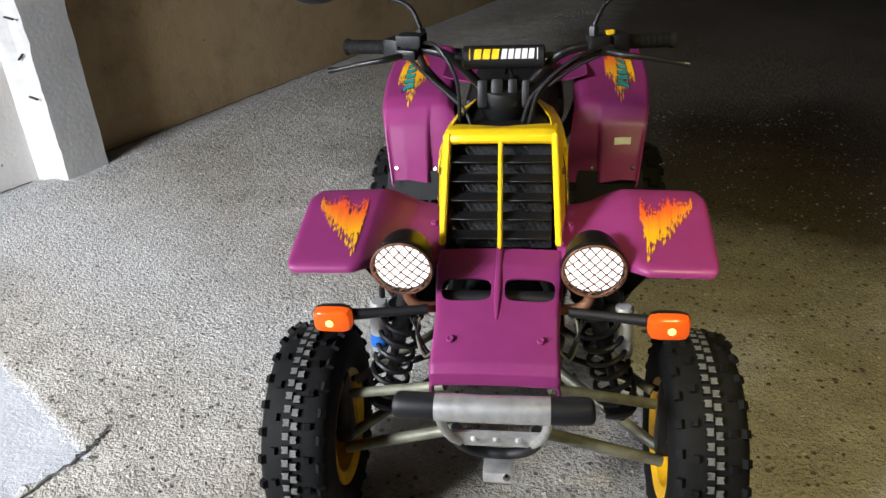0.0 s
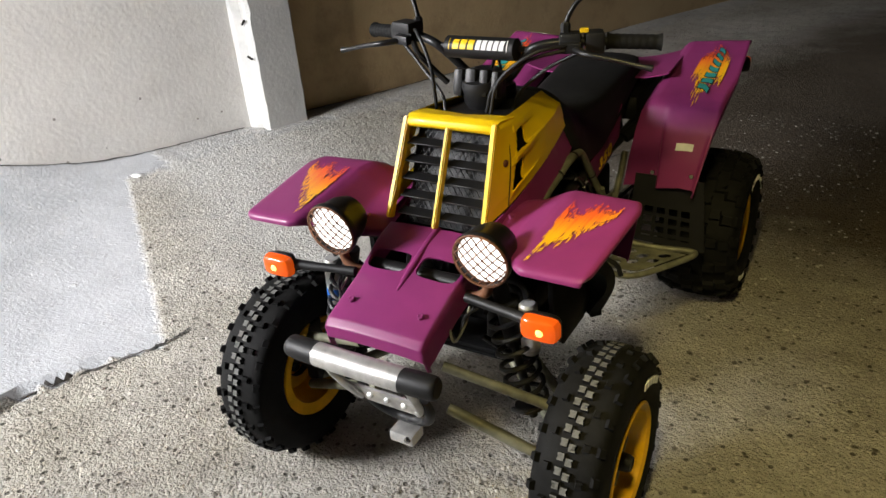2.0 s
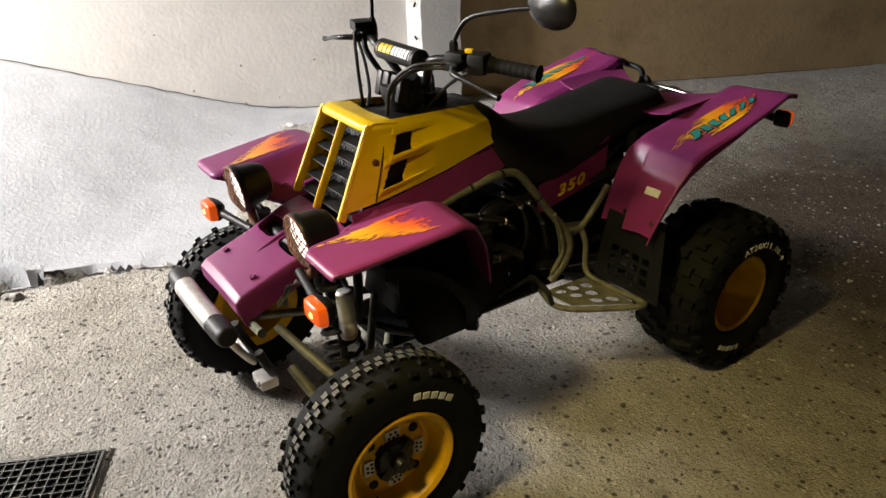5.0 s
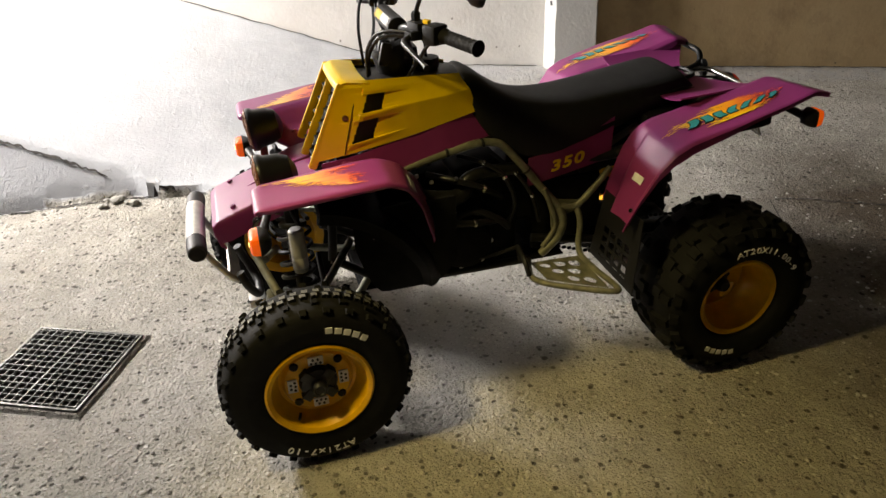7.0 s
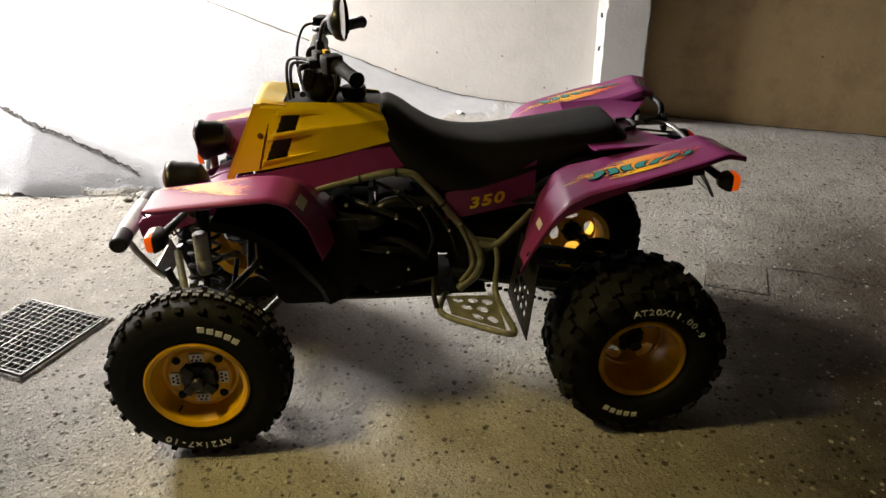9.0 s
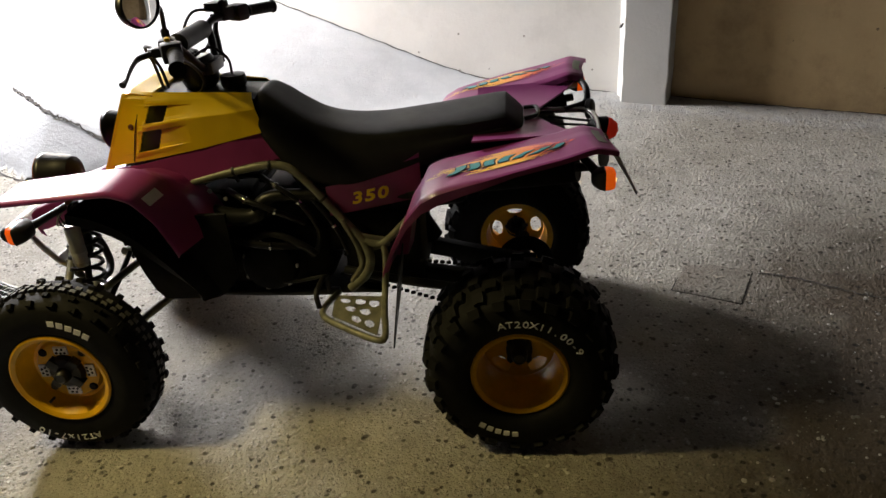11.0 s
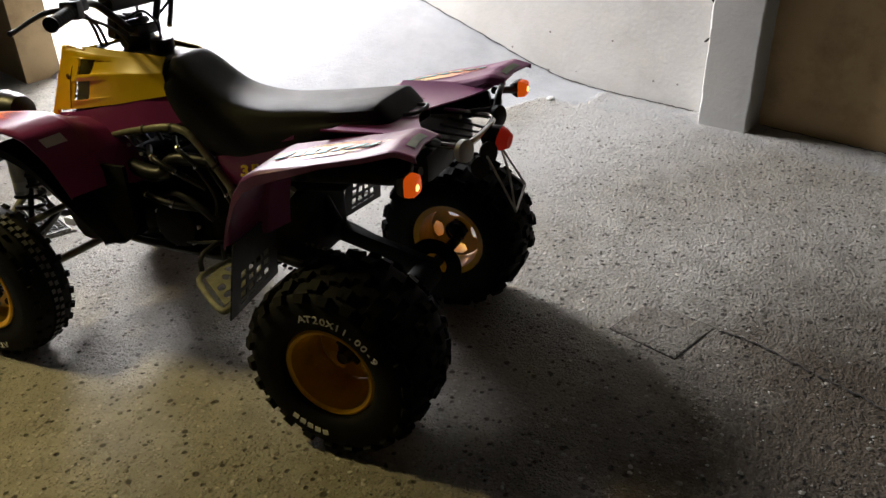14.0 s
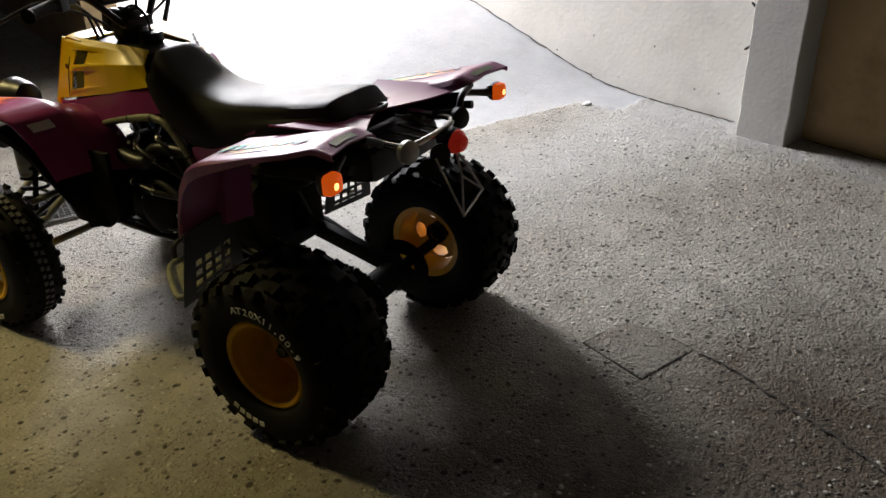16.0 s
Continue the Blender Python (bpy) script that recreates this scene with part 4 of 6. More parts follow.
    # hood: yellow cap over the grille, dipping behind it to the tank top
    def hood(u, v):
        a = 2 * u - 1
        y = np.interp(v, [0, 0.2, 0.36, 0.55, 1], [0.166, 0.158, 0.162, 0.182, 0.245])
        z = np.interp(v, [0, 0.2, 0.36, 0.55, 1], [0.906, 0.914, 0.928, 0.935, 0.927])
        half = np.interp(v, [0, 0.4, 1], [0.124, 0.121, 0.126])
        return Vector((a * half, y + 0.010 * a ** 6, z - 0.006 * a ** 6 - (0.02 * max(0, v - 0.6) * (1 - abs(a)))))
    bm = bmesh.new()
    add_sheet(bm, smooth_fn(hood, 0.03), 32, 24, 0.006)
    part("hood", bm, M["yellow"], cowl)
    # black top panel with the filler cap
    bm = bmesh.new()
    add_sheet(bm, lambda u, v: Vector(((2 * u - 1) * (0.112 - 0.02 * v), 0.235 + 0.29 * v, 0.914 - 0.012 * v - 0.006 * (2 * u - 1) ** 2 * 2)), 10, 10, 0.006)
    part("tank_top", bm, M["black"], cowl)
    cap = empty("fuel_cap", quad)
    bm = bmesh.new()
    add_lathe(bm, [(0.0, 0.036), (0.024, 0.036), (0.034, 0.034), (0.036, 0.030), (0.036, 0.008), (0.032, 0.0)], 36, Matrix.Translation((0.0, 0.442, 0.905)) @ Matrix.Rotation(radians(-90), 4, "Y"))
    part("cap", bm, M["black"], cap)
    bm = bmesh.new()
    add_tube(bm, [(0, 0.442, 0.940), (0.0, 0.437, 0.985), (0.01, 0.40, 1.02), (0.02, 0.35, 1.0)], 0.004, 8)
    part("breather_hose", bm, M["black"], cap)

    # purple panels under the yellow
    def lower(mir):
        def fn(u, v):
            y = 0.10 + 0.455 * u
            zt = np.interp(y, [0.10, 0.18, 0.325, 0.53, 0.57], [0.715, 0.726, 0.760, 0.812, 0.822])
            zb = np.interp(y, [0.10, 0.20, 0.32, 0.45, 0.57], [0.60, 0.625, 0.660, 0.698, 0.724])
            xx = np.interp(y, [0.10, 0.25, 0.45, 0.57], [0.138, 0.150, 0.142, 0.118])
            return Vector((xx + 0.014 * v - 0.02 * (v > 0.96), y + 0.04 * v * u, zt + (zb - zt) * v))
        bm = bmesh.new()
        add_sheet(bm, smooth_fn(fn, 0.02), 24, 10, 0.004)
        part("lower_panel", bm, M["purple"], quad, "purple plastic panel under the yellow cowl", mirror=mir)
    both(lower)


build_grille()


# -- headlights and indicators --
def build_headlight(mir):
    h = empty("headlight", quad)
    c = Vector((0.196, -0.058, 0.722))
    d = Vector((0.0, -1.0, -0.12)).normalized()
    m = axis_to(c, d)
    bm = bmesh.new()
    add_lathe(bm, [(0.058, 0.006), (0.064, 0.010), (0.067, 0.004), (0.066, -0.006), (0.060, -0.014), (0.056, -0.05), (0.045, -0.075), (0.020, -0.088), (0, -0.09)], 40, m)
    part("housing", bm, M["satin"], h, "round black lamp housing", mirror=mir)
    bm = bmesh.new()
    add_lathe(bm, [(0.0, 0.008), (0.03, 0.006), (0.057, 0.0), (0.058, -0.01)], 40, m)
    part("lens", bm, M["lamp_on"], h, "lit white lens", mirror=mir)
    guard = empty("stone_guard", h)
    side, up = m.to_3x3() @ Vector((0, 1, 0)), m.to_3x3() @ Vector((0, 0, 1))
    for sgn in (-1, 1):
        e1 = (side + sgn * up).normalized()
        e2 = (side - sgn * up).normalized()
        for k in range(-3, 4):
            o = k * 0.0165
            half = math.sqrt(max(0, 0.062 ** 2 - o * o))
            pts = [m.translation + e2 * o + e1 * half * q + d * (0.020 - 0.010 * q * q) for q in (-1, -0.5, 0, 0.5, 1)]
            bm = bmesh.new()
            add_tube(bm, pts, 0.0017, 5, 3)
            part("wire", bm, M["rust"], guard, mirror=mir)
    ring = [m.translation + d * 0.010 + 0.063 * (math.cos(a * math.tau / 32) * side + math.sin(a * math.tau / 32) * up) for a in range(33)]
    bm = bmesh.new()
    add_tube(bm, ring, 0.003, 6, 1, False)
    part("rim", bm, M["rust"], guard, "rusty guard rim", mirror=mir)
    bm = bmesh.new()
    add_tube(bm, [(0.196, -0.035, 0.665), (0.190, -0.035, 0.630), (0.165, -0.035, 0.61), (0.12, -0.02, 0.60)], 0.012, 10)
    part("bracket", bm, M["rust"], h, mirror=mir)


both(build_headlight)


def build_indicator(pos, inner, mir, name="indicator", face=-1):
    """An amber lamp on a black stalk; pos: its middle, inner: where the stalk is fixed, face: -1 shines forwards, 1 rearwards."""
    g = empty(name, quad)
    p, q = Vector(pos), Vector(inner)
    def ring(t, a, b):
        out = []
        for k in range(24):
            w = k * math.tau / 24
            cx, sx = math.cos(w), math.sin(w)
            f = (abs(cx) ** 5 + abs(sx) ** 5) ** -0.2
            out.append(p + Vector((a * cx * f, face * t, b * sx * f)))
        return out
    w, h = (0.0415, 0.0265) if face < 0 else (0.026, 0.025)
    bm = bmesh.new()
    add_rings(bm, [ring(-0.002, w, h), ring(0.012, w * 0.98, h * 0.98), ring(0.020, w * 0.90, h * 0.90), ring(0.024, w * 0.70, h * 0.70)])
    part("lens", bm, M["amber"], g, "amber plastic lens", mirror=mir)
    # lens is opaque, so the bulb's glow is a spot laid on it
    bm = bmesh.new()
    add_lathe(bm, [(0.0, 0.0035), (0.005, 0.003), (0.009, 0.0)], 16, axis_to(p + Vector((0.004, face * 0.0235, -0.002)), (0, face, 0)))
    part("bulb_spot", bm, M["lens_spot"], g, "glowing spot on the lens in place of its bulb", mirror=mir)
    bm = bmesh.new()
    add_rings(bm, [ring(-0.030, w * 0.35, h * 0.4), ring(-0.024, w * 0.62, h * 0.7), ring(-0.012, w * 0.92, h * 0.95), ring(-0.002, w * 1.03, h * 1.05), ring(0.0005, w * 1.03, h * 1.05)])
    part("housing", bm, M["black"], g, "black lamp housing", mirror=mir)
    bm = bmesh.new()
    end = p + Vector((-w * 0.8, -face * 0.010, 0))
    add_tube(bm, [q, q + (end - q) * 0.5, end], [0.011, 0.0105, 0.013], 12, 4)
    part("stalk", bm, M["black"], g, "black rubber stalk", mirror=mir)


for mir in (False, True):
    build_indicator((0.345, -0.095, 0.618), (0.150, -0.055, 0.616), mir)


# -- front bumper --
def build_bumper():
    b = empty("front_bumper", quad)
    y, z = -0.262, 0.528
    bm = bmesh.new()
    add_tube(bm, [(-0.112, y, z), (-0.04, y - 0.001, z), (0.04, y - 0.001, z), (0.110, y, z)], 0.027, 24)
    part("tube", bm, M["alu"], b, "scratched aluminium bumper tube")
    for sgn in (-1, 1):
        bm = bmesh.new()
        add_tube(bm, [(sgn * 0.109, y, z), (sgn * 0.140, y + 0.001, z), (sgn * 0.182, y + 0.003, z), (sgn * 0.192, y + 0.004, z)], [0.0265, 0.027, 0.026, 0.020], 20)
        part("end_cap", bm, M["black"], b, "black rubber end cap")
        bm = bmesh.new()
        add_tube(bm, [(sgn * 0.108, y + 0.006, z - 0.018), (sgn * 0.106, y + 0.030, z - 0.070), (sgn * 0.094, y + 0.066, z - 0.135), (sgn * 0.078, y + 0.085, z - 0.165)], 0.0095, 10)
        part("strut", bm, M["alu"], b)
        bm = bmesh.new()
        add_tube(bm, [(sgn * 0.085, -0.165, 0.39), (sgn * 0.088, -0.150, 0.345), (sgn * 0.066, -0.130, 0.300), (sgn * 0.03, -0.120, 0.280), (0, -0.120, 0.278)], 0.0125, 12)
        part("lower_tube", bm, M["black"], b)
    bm = bmesh.new()
    def plate(u, v):
        a = 2 * u - 1
        return Vector((a * (0.096 - 0.028 * v), y + 0.066 + 0.024 * v, z - 0.122 - 0.058 * v))
    add_sheet(bm, plate, 10, 6, 0.006)
    part("plate", bm, M["alu"], b, "drilled aluminium plate")
    for x in (-0.045, 0.0, 0.045):
        bm = bmesh.new()
        add_lathe(bm, [(0, 0.004), (0.006, 0.003), (0.008, 0), (0.008, -0.004)], 12, axis_to(plate(0.5 + x / 0.16, 0.45) + Vector((0, -0.004, 0.002)), (0, -0.86, 0.5)))
        part("rivet", bm, M["alu"], b)
    bm = bmesh.new()
    add_box(bm, (0, -0.132, 0.240), (0.066, 0.05, 0.030), 0.005)
    part("tow_bracket", bm, M["alu"], b)
    bm = bmesh.new()
    add_lathe(bm, [(0, 0.006), (0.008, 0.004), (0.009, 0), (0.009, -0.004)], 10, axis_to((0.02, -0.158, 0.245), (0, -1, 0.2)))
    part("tow_bolt", bm, M["chrome"], b)
    bm = bmesh.new()
    rng = random.Random(3)
    for k in range(5):
        add_box(bm, (rng.uniform(0.0, 0.09), y - 0.0265, z + 0.004 + rng.uniform(-0.01, 0.004)), (rng.uniform(0.01, 0.03), 0.001, rng.uniform(0.0015, 0.004)), 0.0003, (0, rng.uniform(-12, 12), 0), 1)
    part("scratches", bm, M["black"], b)


build_bumper()


# -- front suspension --
def build_suspension(mir):
    s = empty("front_suspension", quad)
    arms = [((0.112, -0.115, 0.462), (0.345, -0.045, 0.372), 0.0115), ((0.10, -0.09, 0.318), (0.372, -0.045, 0.205), 0.0135), ((0.11, 0.16, 0.45), (0.345, 0.0, 0.372), 0.011), ((0.10, 0.20, 0.30), (0.372, 0.0, 0.205), 0.013)]
    for a, c, r in arms:
        bm = bmesh.new()
        add_tube(bm, [a, c], r, 14, 1, False)
        part("arm", bm, M["frame"], s, mirror=mir)
    bm = bmesh.new()
    add_tube(bm, [(0.12, 0.06, 0.43), (0.37, 0.06, 0.33)], 0.008, 10, 1, False)
    part("tie_rod", bm, M["steel"], s, mirror=mir)
    bm = bmesh.new()
    add_box(bm, (0.385, 0, 0.29), (0.045, 0.05, 0.19), 0.012)
    add_tube(bm, [(0.385, 0, 0.256), (0.47, 0, 0.256)], 0.03, 16, 1, False)
    part("knuckle", bm, M["steel"], s, mirror=mir)
    # shock absorber with a coil spring and a remote reservoir
    top, low = Vector((0.198, 0.0, 0.64)), Vector((0.282, -0.012, 0.30))
    ax = low - top
    bm = bmesh.new()
    add_tube(bm, [top, top + ax * 0.45], 0.020, 14, 1, False)
    add_tube(bm, [top + ax * 0.4, low], 0.010, 12, 1, False)
    part("damper", bm, M["steel"], s, mirror=mir)
    bm = bmesh.new()
    e1 = ax.normalized().orthogonal()
    e2 = ax.normalized().cross(e1)
    pts = []
    for k in range(7 * 12 + 1):
        a = k * math.tau / 12
        t = 0.18 + 0.72 * k / 84
        pts.append(top + ax * t + 0.031 * (math.cos(a) * e1 + math.sin(a) * e2))
    add_tube(bm, pts, 0.0062, 7, 1, False)
    part("coil_spring", bm, M["black"], s, "black coil spring", mirror=mir)
    for t in (0.16, 0.91):
        bm = bmesh.new()
        add_lathe(bm, [(0.0, -0.006), (0.036, -0.006), (0.038, 0), (0.036, 0.006), (0, 0.006)], 20, axis_to(top + ax * t, ax))
        part("spring_seat", bm, M["black"], s, mirror=mir)
    bm = bmesh.new()
    c = axis_to((0.272, 0.0, 0.535), (0.05, 0, -1))
    add_lathe(bm, [(0, -0.065), (0.016, -0.064), (0.021, -0.058), (0.021, 0.055), (0.018, 0.064), (0, 0.066)], 20, c)
    part("reservoir", bm, M["silver_paint"], s, "worn silver shock reservoir", mirror=mir)
    bm = bmesh.new()
    add_lathe(bm, [(0.0214, 0.018), (0.0214, 0.05)], 20, c)
    part("reservoir_sticker", bm, M["blue"] if mir else M["white"], s, mirror=mir)
    bm = bmesh.new()
    add_tube(bm, [(0.262, 0.01, 0.605), (0.255, 0.0, 0.64), (0.22, 0.0, 0.645), (0.20, 0.0, 0.63)], 0.007, 8)
    part("hose", bm, M["black"], s, mirror=mir)
    # loose wires by the headlight
    for k in range(3):
        bm = bmesh.new()
        add_tube(bm, [(0.12 + 0.006 * k, -0.09, 0.56 - 0.02 * k), (0.15, -0.12 + 0.012 * k, 0.54), (0.168, -0.10, 0.575 + 0.01 * k), (0.165 + 0.01 * k, -0.07, 0.605)], 0.0028, 6)
        part("wire", bm, M["black"] if k else M["frame"], s, mirror=mir)


both(build_suspension)


# -- handlebar --
def build_handlebar():
    h = empty("handlebar", quad)
    bm = bmesh.new()
    L = [(0.0, 0.385, 0.968), (0.05, 0.382, 0.972), (0.095, 0.365, 1.02), (0.135, 0.350, 1.058), (0.20, 0.372, 1.068), (0.30, 0.425, 1.062), (0.392, 0.462, 1.056)]
    add_tube(bm, [(-x, y, z) for x, y, z in L[:0:-1]] + L, 0.0112, 14, 5)
    part("bar", bm, M["satin"], h, "black satin handlebar tube")
    bm = bmesh.new()
    add_tube(bm, [(-0.125, 0.352, 1.052), (0.125, 0.352, 1.052)], 0.0075, 10, 1, False)
    part("crossbar", bm, M["satin"], h)
    pad = part("bar_pad", bm_pad(), M["black"], h, "round black foam crossbar pad")
    # plain shapes of the print on the pad
    def on_pad(u, a, lift=0.0008):
        r = 0.0268 + lift
        w = radians(a)
        return Vector((u, 0.346 - r * math.cos(w), 1.052 + r * math.sin(w)))
    def pad_bar(x0, x1, a0, a1, mat, name, slant=0.003):
        bm = bmesh.new()
        add_sheet(bm, lambda u, v: on_pad(x0 + (x1 - x0) * u + slant * v, a0 + (a1 - a0) * v), 3, 6, 0.0005)
        part(name, bm, mat, pad)
    for k in range(3):
        pad_bar(-0.068 + 0.0205 * k, -0.052 + 0.0205 * k, 4, 54, M["letter_yellow"], "print_bar")
    for k in range(5):
        pad_bar(-0.005 + 0.0155 * k, 0.007 + 0.0155 * k, 4, 54, M["white"], "print_bar")
    for x, mat in ((-0.078, M["letter_yellow"]), (0.077, M["white"])):
        pad_bar(x, x + 0.002, 0, 58, mat, "print_line", 0)

    for sgn, mir in ((1, False), (-1, True)):
        g = empty("grip_set", h)
        a, b = Vector((0.285, 0.417, 1.064)), Vector((0.398, 0.466, 1.055))
        bm = bmesh.new()
        d = b - a
        pts, rs = [], []
        for k in range(17):
            pts.append(a + d * k / 16)
            rs.append(0.0165 + (0.0012 if k % 2 else 0) + (0.004 if k in (0, 16) else 0))
        add_tube(bm, pts, rs, 18, 2)
        part("grip", bm, M["rubber"], g, "ribbed black rubber grip", mirror=mir)
        bm = bmesh.new()
        add_box(bm, (0.262, 0.400, 1.066), (0.045, 0.050, 0.050), 0.009, (0, 0, 27))
        add_box(bm, (0.215, 0.372, 1.072), (0.05, 0.042, 0.040), 0.008, (0, 0, 20))
        part("switch_housing", bm, M["black"], g, "black plastic switch housing", mirror=mir)
        bm = bmesh.new()
        add_tube(bm, [(0.235, 0.345, 1.060), (0.275, 0.318, 1.057), (0.33, 0.322, 1.048), (0.39, 0.333, 1.034), (0.418, 0.336, 1.029)], [0.008, 0.0075, 0.006, 0.0055, 0.008], 10)
        part("lever", bm, M["satin"], g, "black hand lever", mirror=mir)
        bm = bmesh.new()
        add_box(bm, (0.225, 0.352, 1.062), (0.05, 0.035, 0.024), 0.006, (0, 0, 15))
        part("lever_perch", bm, M["satin"], g, mirror=mir)
        if not mir:
            bm = bmesh.new()
            add_box(bm, (0.243, 0.386, 1.094), (0.020, 0.012, 0.010), 0.002, (0, 0, 27))
            part("button", bm, M["letter_yellow"], g, "yellow switch button")
        else:
            bm = bmesh.new()
            add_box(bm, (0.215, 0.352, 1.095), (0.062, 0.048, 0.026), 0.004, (0, 0, 14))
            part("brake_reservoir", bm, M["black"], g, "square black brake fluid reservoir", mirror=True)
            bm = bmesh.new()
            add_tube(bm, [(0.20, 0.350, 1.06), (0.185, 0.348, 1.03), (0.155, 0.36, 0.99), (0.12, 0.375, 0.95)], 0.008, 8)
            part("thumb_cable", bm, M["steel"], g, mirror=True)
        # mirror on a bent stalk
        mr = empty("rear_mirror", h)
        bm = bmesh.new()
        if not mir:
            path = [(0.205, 0.368, 1.085), (0.21, 0.372, 1.125), (0.245, 0.388, 1.17), (0.345, 0.415, 1.195), (0.405, 0.43, 1.205)]
        else:
            path = [(0.195, 0.376, 1.085), (0.20, 0.380, 1.125), (0.235, 0.396, 1.17), (0.345, 0.415, 1.195), (0.405, 0.43, 1.205)]
        add_tube(bm, path, 0.0058, 10)
        add_lathe(bm, [(0, -0.018), (0.011, -0.018), (0.012, 0.012), (0.008, 0.018), (0, 0.018)], 6, axis_to(Vector(path[0]) + Vector((0, 0, 0.012)), (0, 0, 1)))
        part("stalk", bm, M["satin"], mr, mirror=mir)
        bm = bmesh.new()
        mc = axis_to((0.458, 0.440, 1.214), (0.10, 1.0, 0.05))
        add_lathe(bm, [(0.0, -0.030), (0.03, -0.026), (0.055, -0.012), (0.062, 0.0), (0.062, 0.006), (0.058, 0.008)], 32, mc @ Matrix.Diagonal((1, 1.25, 0.8, 1)))
        part("shell", bm, M["satin"], mr, "black oval mirror shell", mirror=mir)
        bm = bmesh.new()
        add_lathe(bm, [(0.0, 0.0062), (0.056, 0.006), (0.058, 0.005)], 32, mc @ Matrix.Diagonal((1, 1.25, 0.8, 1)))
        part("glass", bm, M["mirror"], mr, "mirror glass", mirror=mir)
    # stem, clamp and the small instrument block
    bm = bmesh.new()
    add_box(bm, (0, 0.385, 0.968), (0.10, 0.045, 0.035), 0.008)
    add_tube(bm, [(0, 0.385, 0.965), (0, 0.36, 0.88)], 0.02, 14, 1, False)
    part("stem_clamp", bm, M["satin"], h)
    for x, w in ((-0.048, 0.026), (-0.014, 0.030), (0.022, 0.024), (0.052, 0.020)):
        bm = bmesh.new()
        add_box(bm, (x, 0.315, 0.972 + 0.2 * (0.03 - abs(x) * 0.4)), (w, 0.032, 0.066), 0.009, (-14, 0, 0))
        part("instrument_block", bm, M["steel"], h, "dark grey finned block")
    bm = bmesh.new()
    add_lathe(bm, [(0, -0.05), (0.04, -0.05), (0.052, -0.03), (0.056, 0.02), (0.05, 0.035), (0, 0.037)], 28, axis_to((0.0, 0.345, 0.955), (0, -0.25, 1)))
    part("headstock_cover", bm, M["black"], h)
    # cables and hoses
    runs = [[(0.23, 0.345, 1.06), (0.15, 0.29, 1.045), (0.07, 0.27, 0.985), (0.045, 0.27, 0.92)], [(0.235, 0.35, 1.07), (0.16, 0.285, 1.06), (0.085, 0.262, 1.0), (0.06, 0.262, 0.92)],
            [(-0.23, 0.345, 1.06), (-0.165, 0.33, 1.0), (-0.095, 0.30, 0.945), (-0.075, 0.28, 0.91)], [(-0.20, 0.36, 1.085), (-0.15, 0.30, 1.09), (-0.105, 0.275, 1.02), (-0.10, 0.28, 0.91)],
            [(0.25, 0.40, 1.05), (0.15, 0.40, 1.0), (0.08, 0.39, 0.94), (0.07, 0.36, 0.90)]]
    for k, r in enumerate(runs):
        bm = bmesh.new()
        add_tube(bm, r, 0.0046, 8)
        part("cable", bm, M["black"], h)


def bm_pad():
    bm = bmesh.new()
    add_tube(bm, [(-0.096, 0.346, 1.052), (-0.092, 0.346, 1.052), (0.092, 0.346, 1.052), (0.096, 0.346, 1.052)], [0.020, 0.0265, 0.0265, 0.020], 28, 1, False)
    return bm


build_handlebar()


# -- seat --
def build_seat():
    # y, top z, half width of the top, half width of the skirt, skirt z
    secs = [(0.500, 0.885, 0.061, 0.109, 0.835), (0.535, 0.905, 0.080, 0.140, 0.790), (0.575, 0.886, 0.090, 0.154, 0.735), (0.625, 0.848, 0.097, 0.160, 0.680), (0.685, 0.813, 0.102, 0.162, 0.650), (0.760, 0.795, 0.107, 0.163, 0.640), (0.850, 0.791, 0.115, 0.161, 0.655),
            (0.950, 0.800, 0.120, 0.159, 0.685), (1.050, 0.812, 0.123, 0.157, 0.722), (1.130, 0.823, 0.125, 0.152, 0.745), (1.195, 0.832, 0.122, 0.146, 0.760), (1.215, 0.826, 0.118, 0.142, 0.764), (1.262, 0.780, 0.112, 0.136, 0.766)]
    path = spline(secs, 5)
    rings = []
    for y, zt, wt, ws, zs in path:
        ws *= 0.90
        ring = []
        half = [(0.0, zt), (wt * 0.45, zt), (wt * 0.80, zt - 0.004), (wt, zt - 0.014), (wt + (ws - wt) * 0.45, zt - 0.040), (ws, zs + (zt - zs) * 0.45), (ws + 0.004, zs + 0.02), (ws - 0.004, zs)]
        pts = spline(half, 2)
        for x, z in pts:
            ring.append(Vector((x, y, z)))
        ring = [Vector((-p.x, p.y, p.z)) for p in ring[:0:-1]] + ring
        rings.append(ring)
    bm = bmesh.new()
    add_rings(bm, rings)
    bmesh.ops.recalc_face_normals(bm, faces=bm.faces)
    seat = part("seat", bm, M["vinyl"], quad, "long black vinyl seat with a stepped rear edge")
    bm = bmesh.new()
    add_tube(bm, [(-0.05, 1.258, 0.792), (-0.035, 1.292, 0.797), (0.035, 1.292, 0.797), (0.05, 1.258, 0.792)], 0.006, 8)
    part("strap", bm, M["black"], seat)


build_seat()


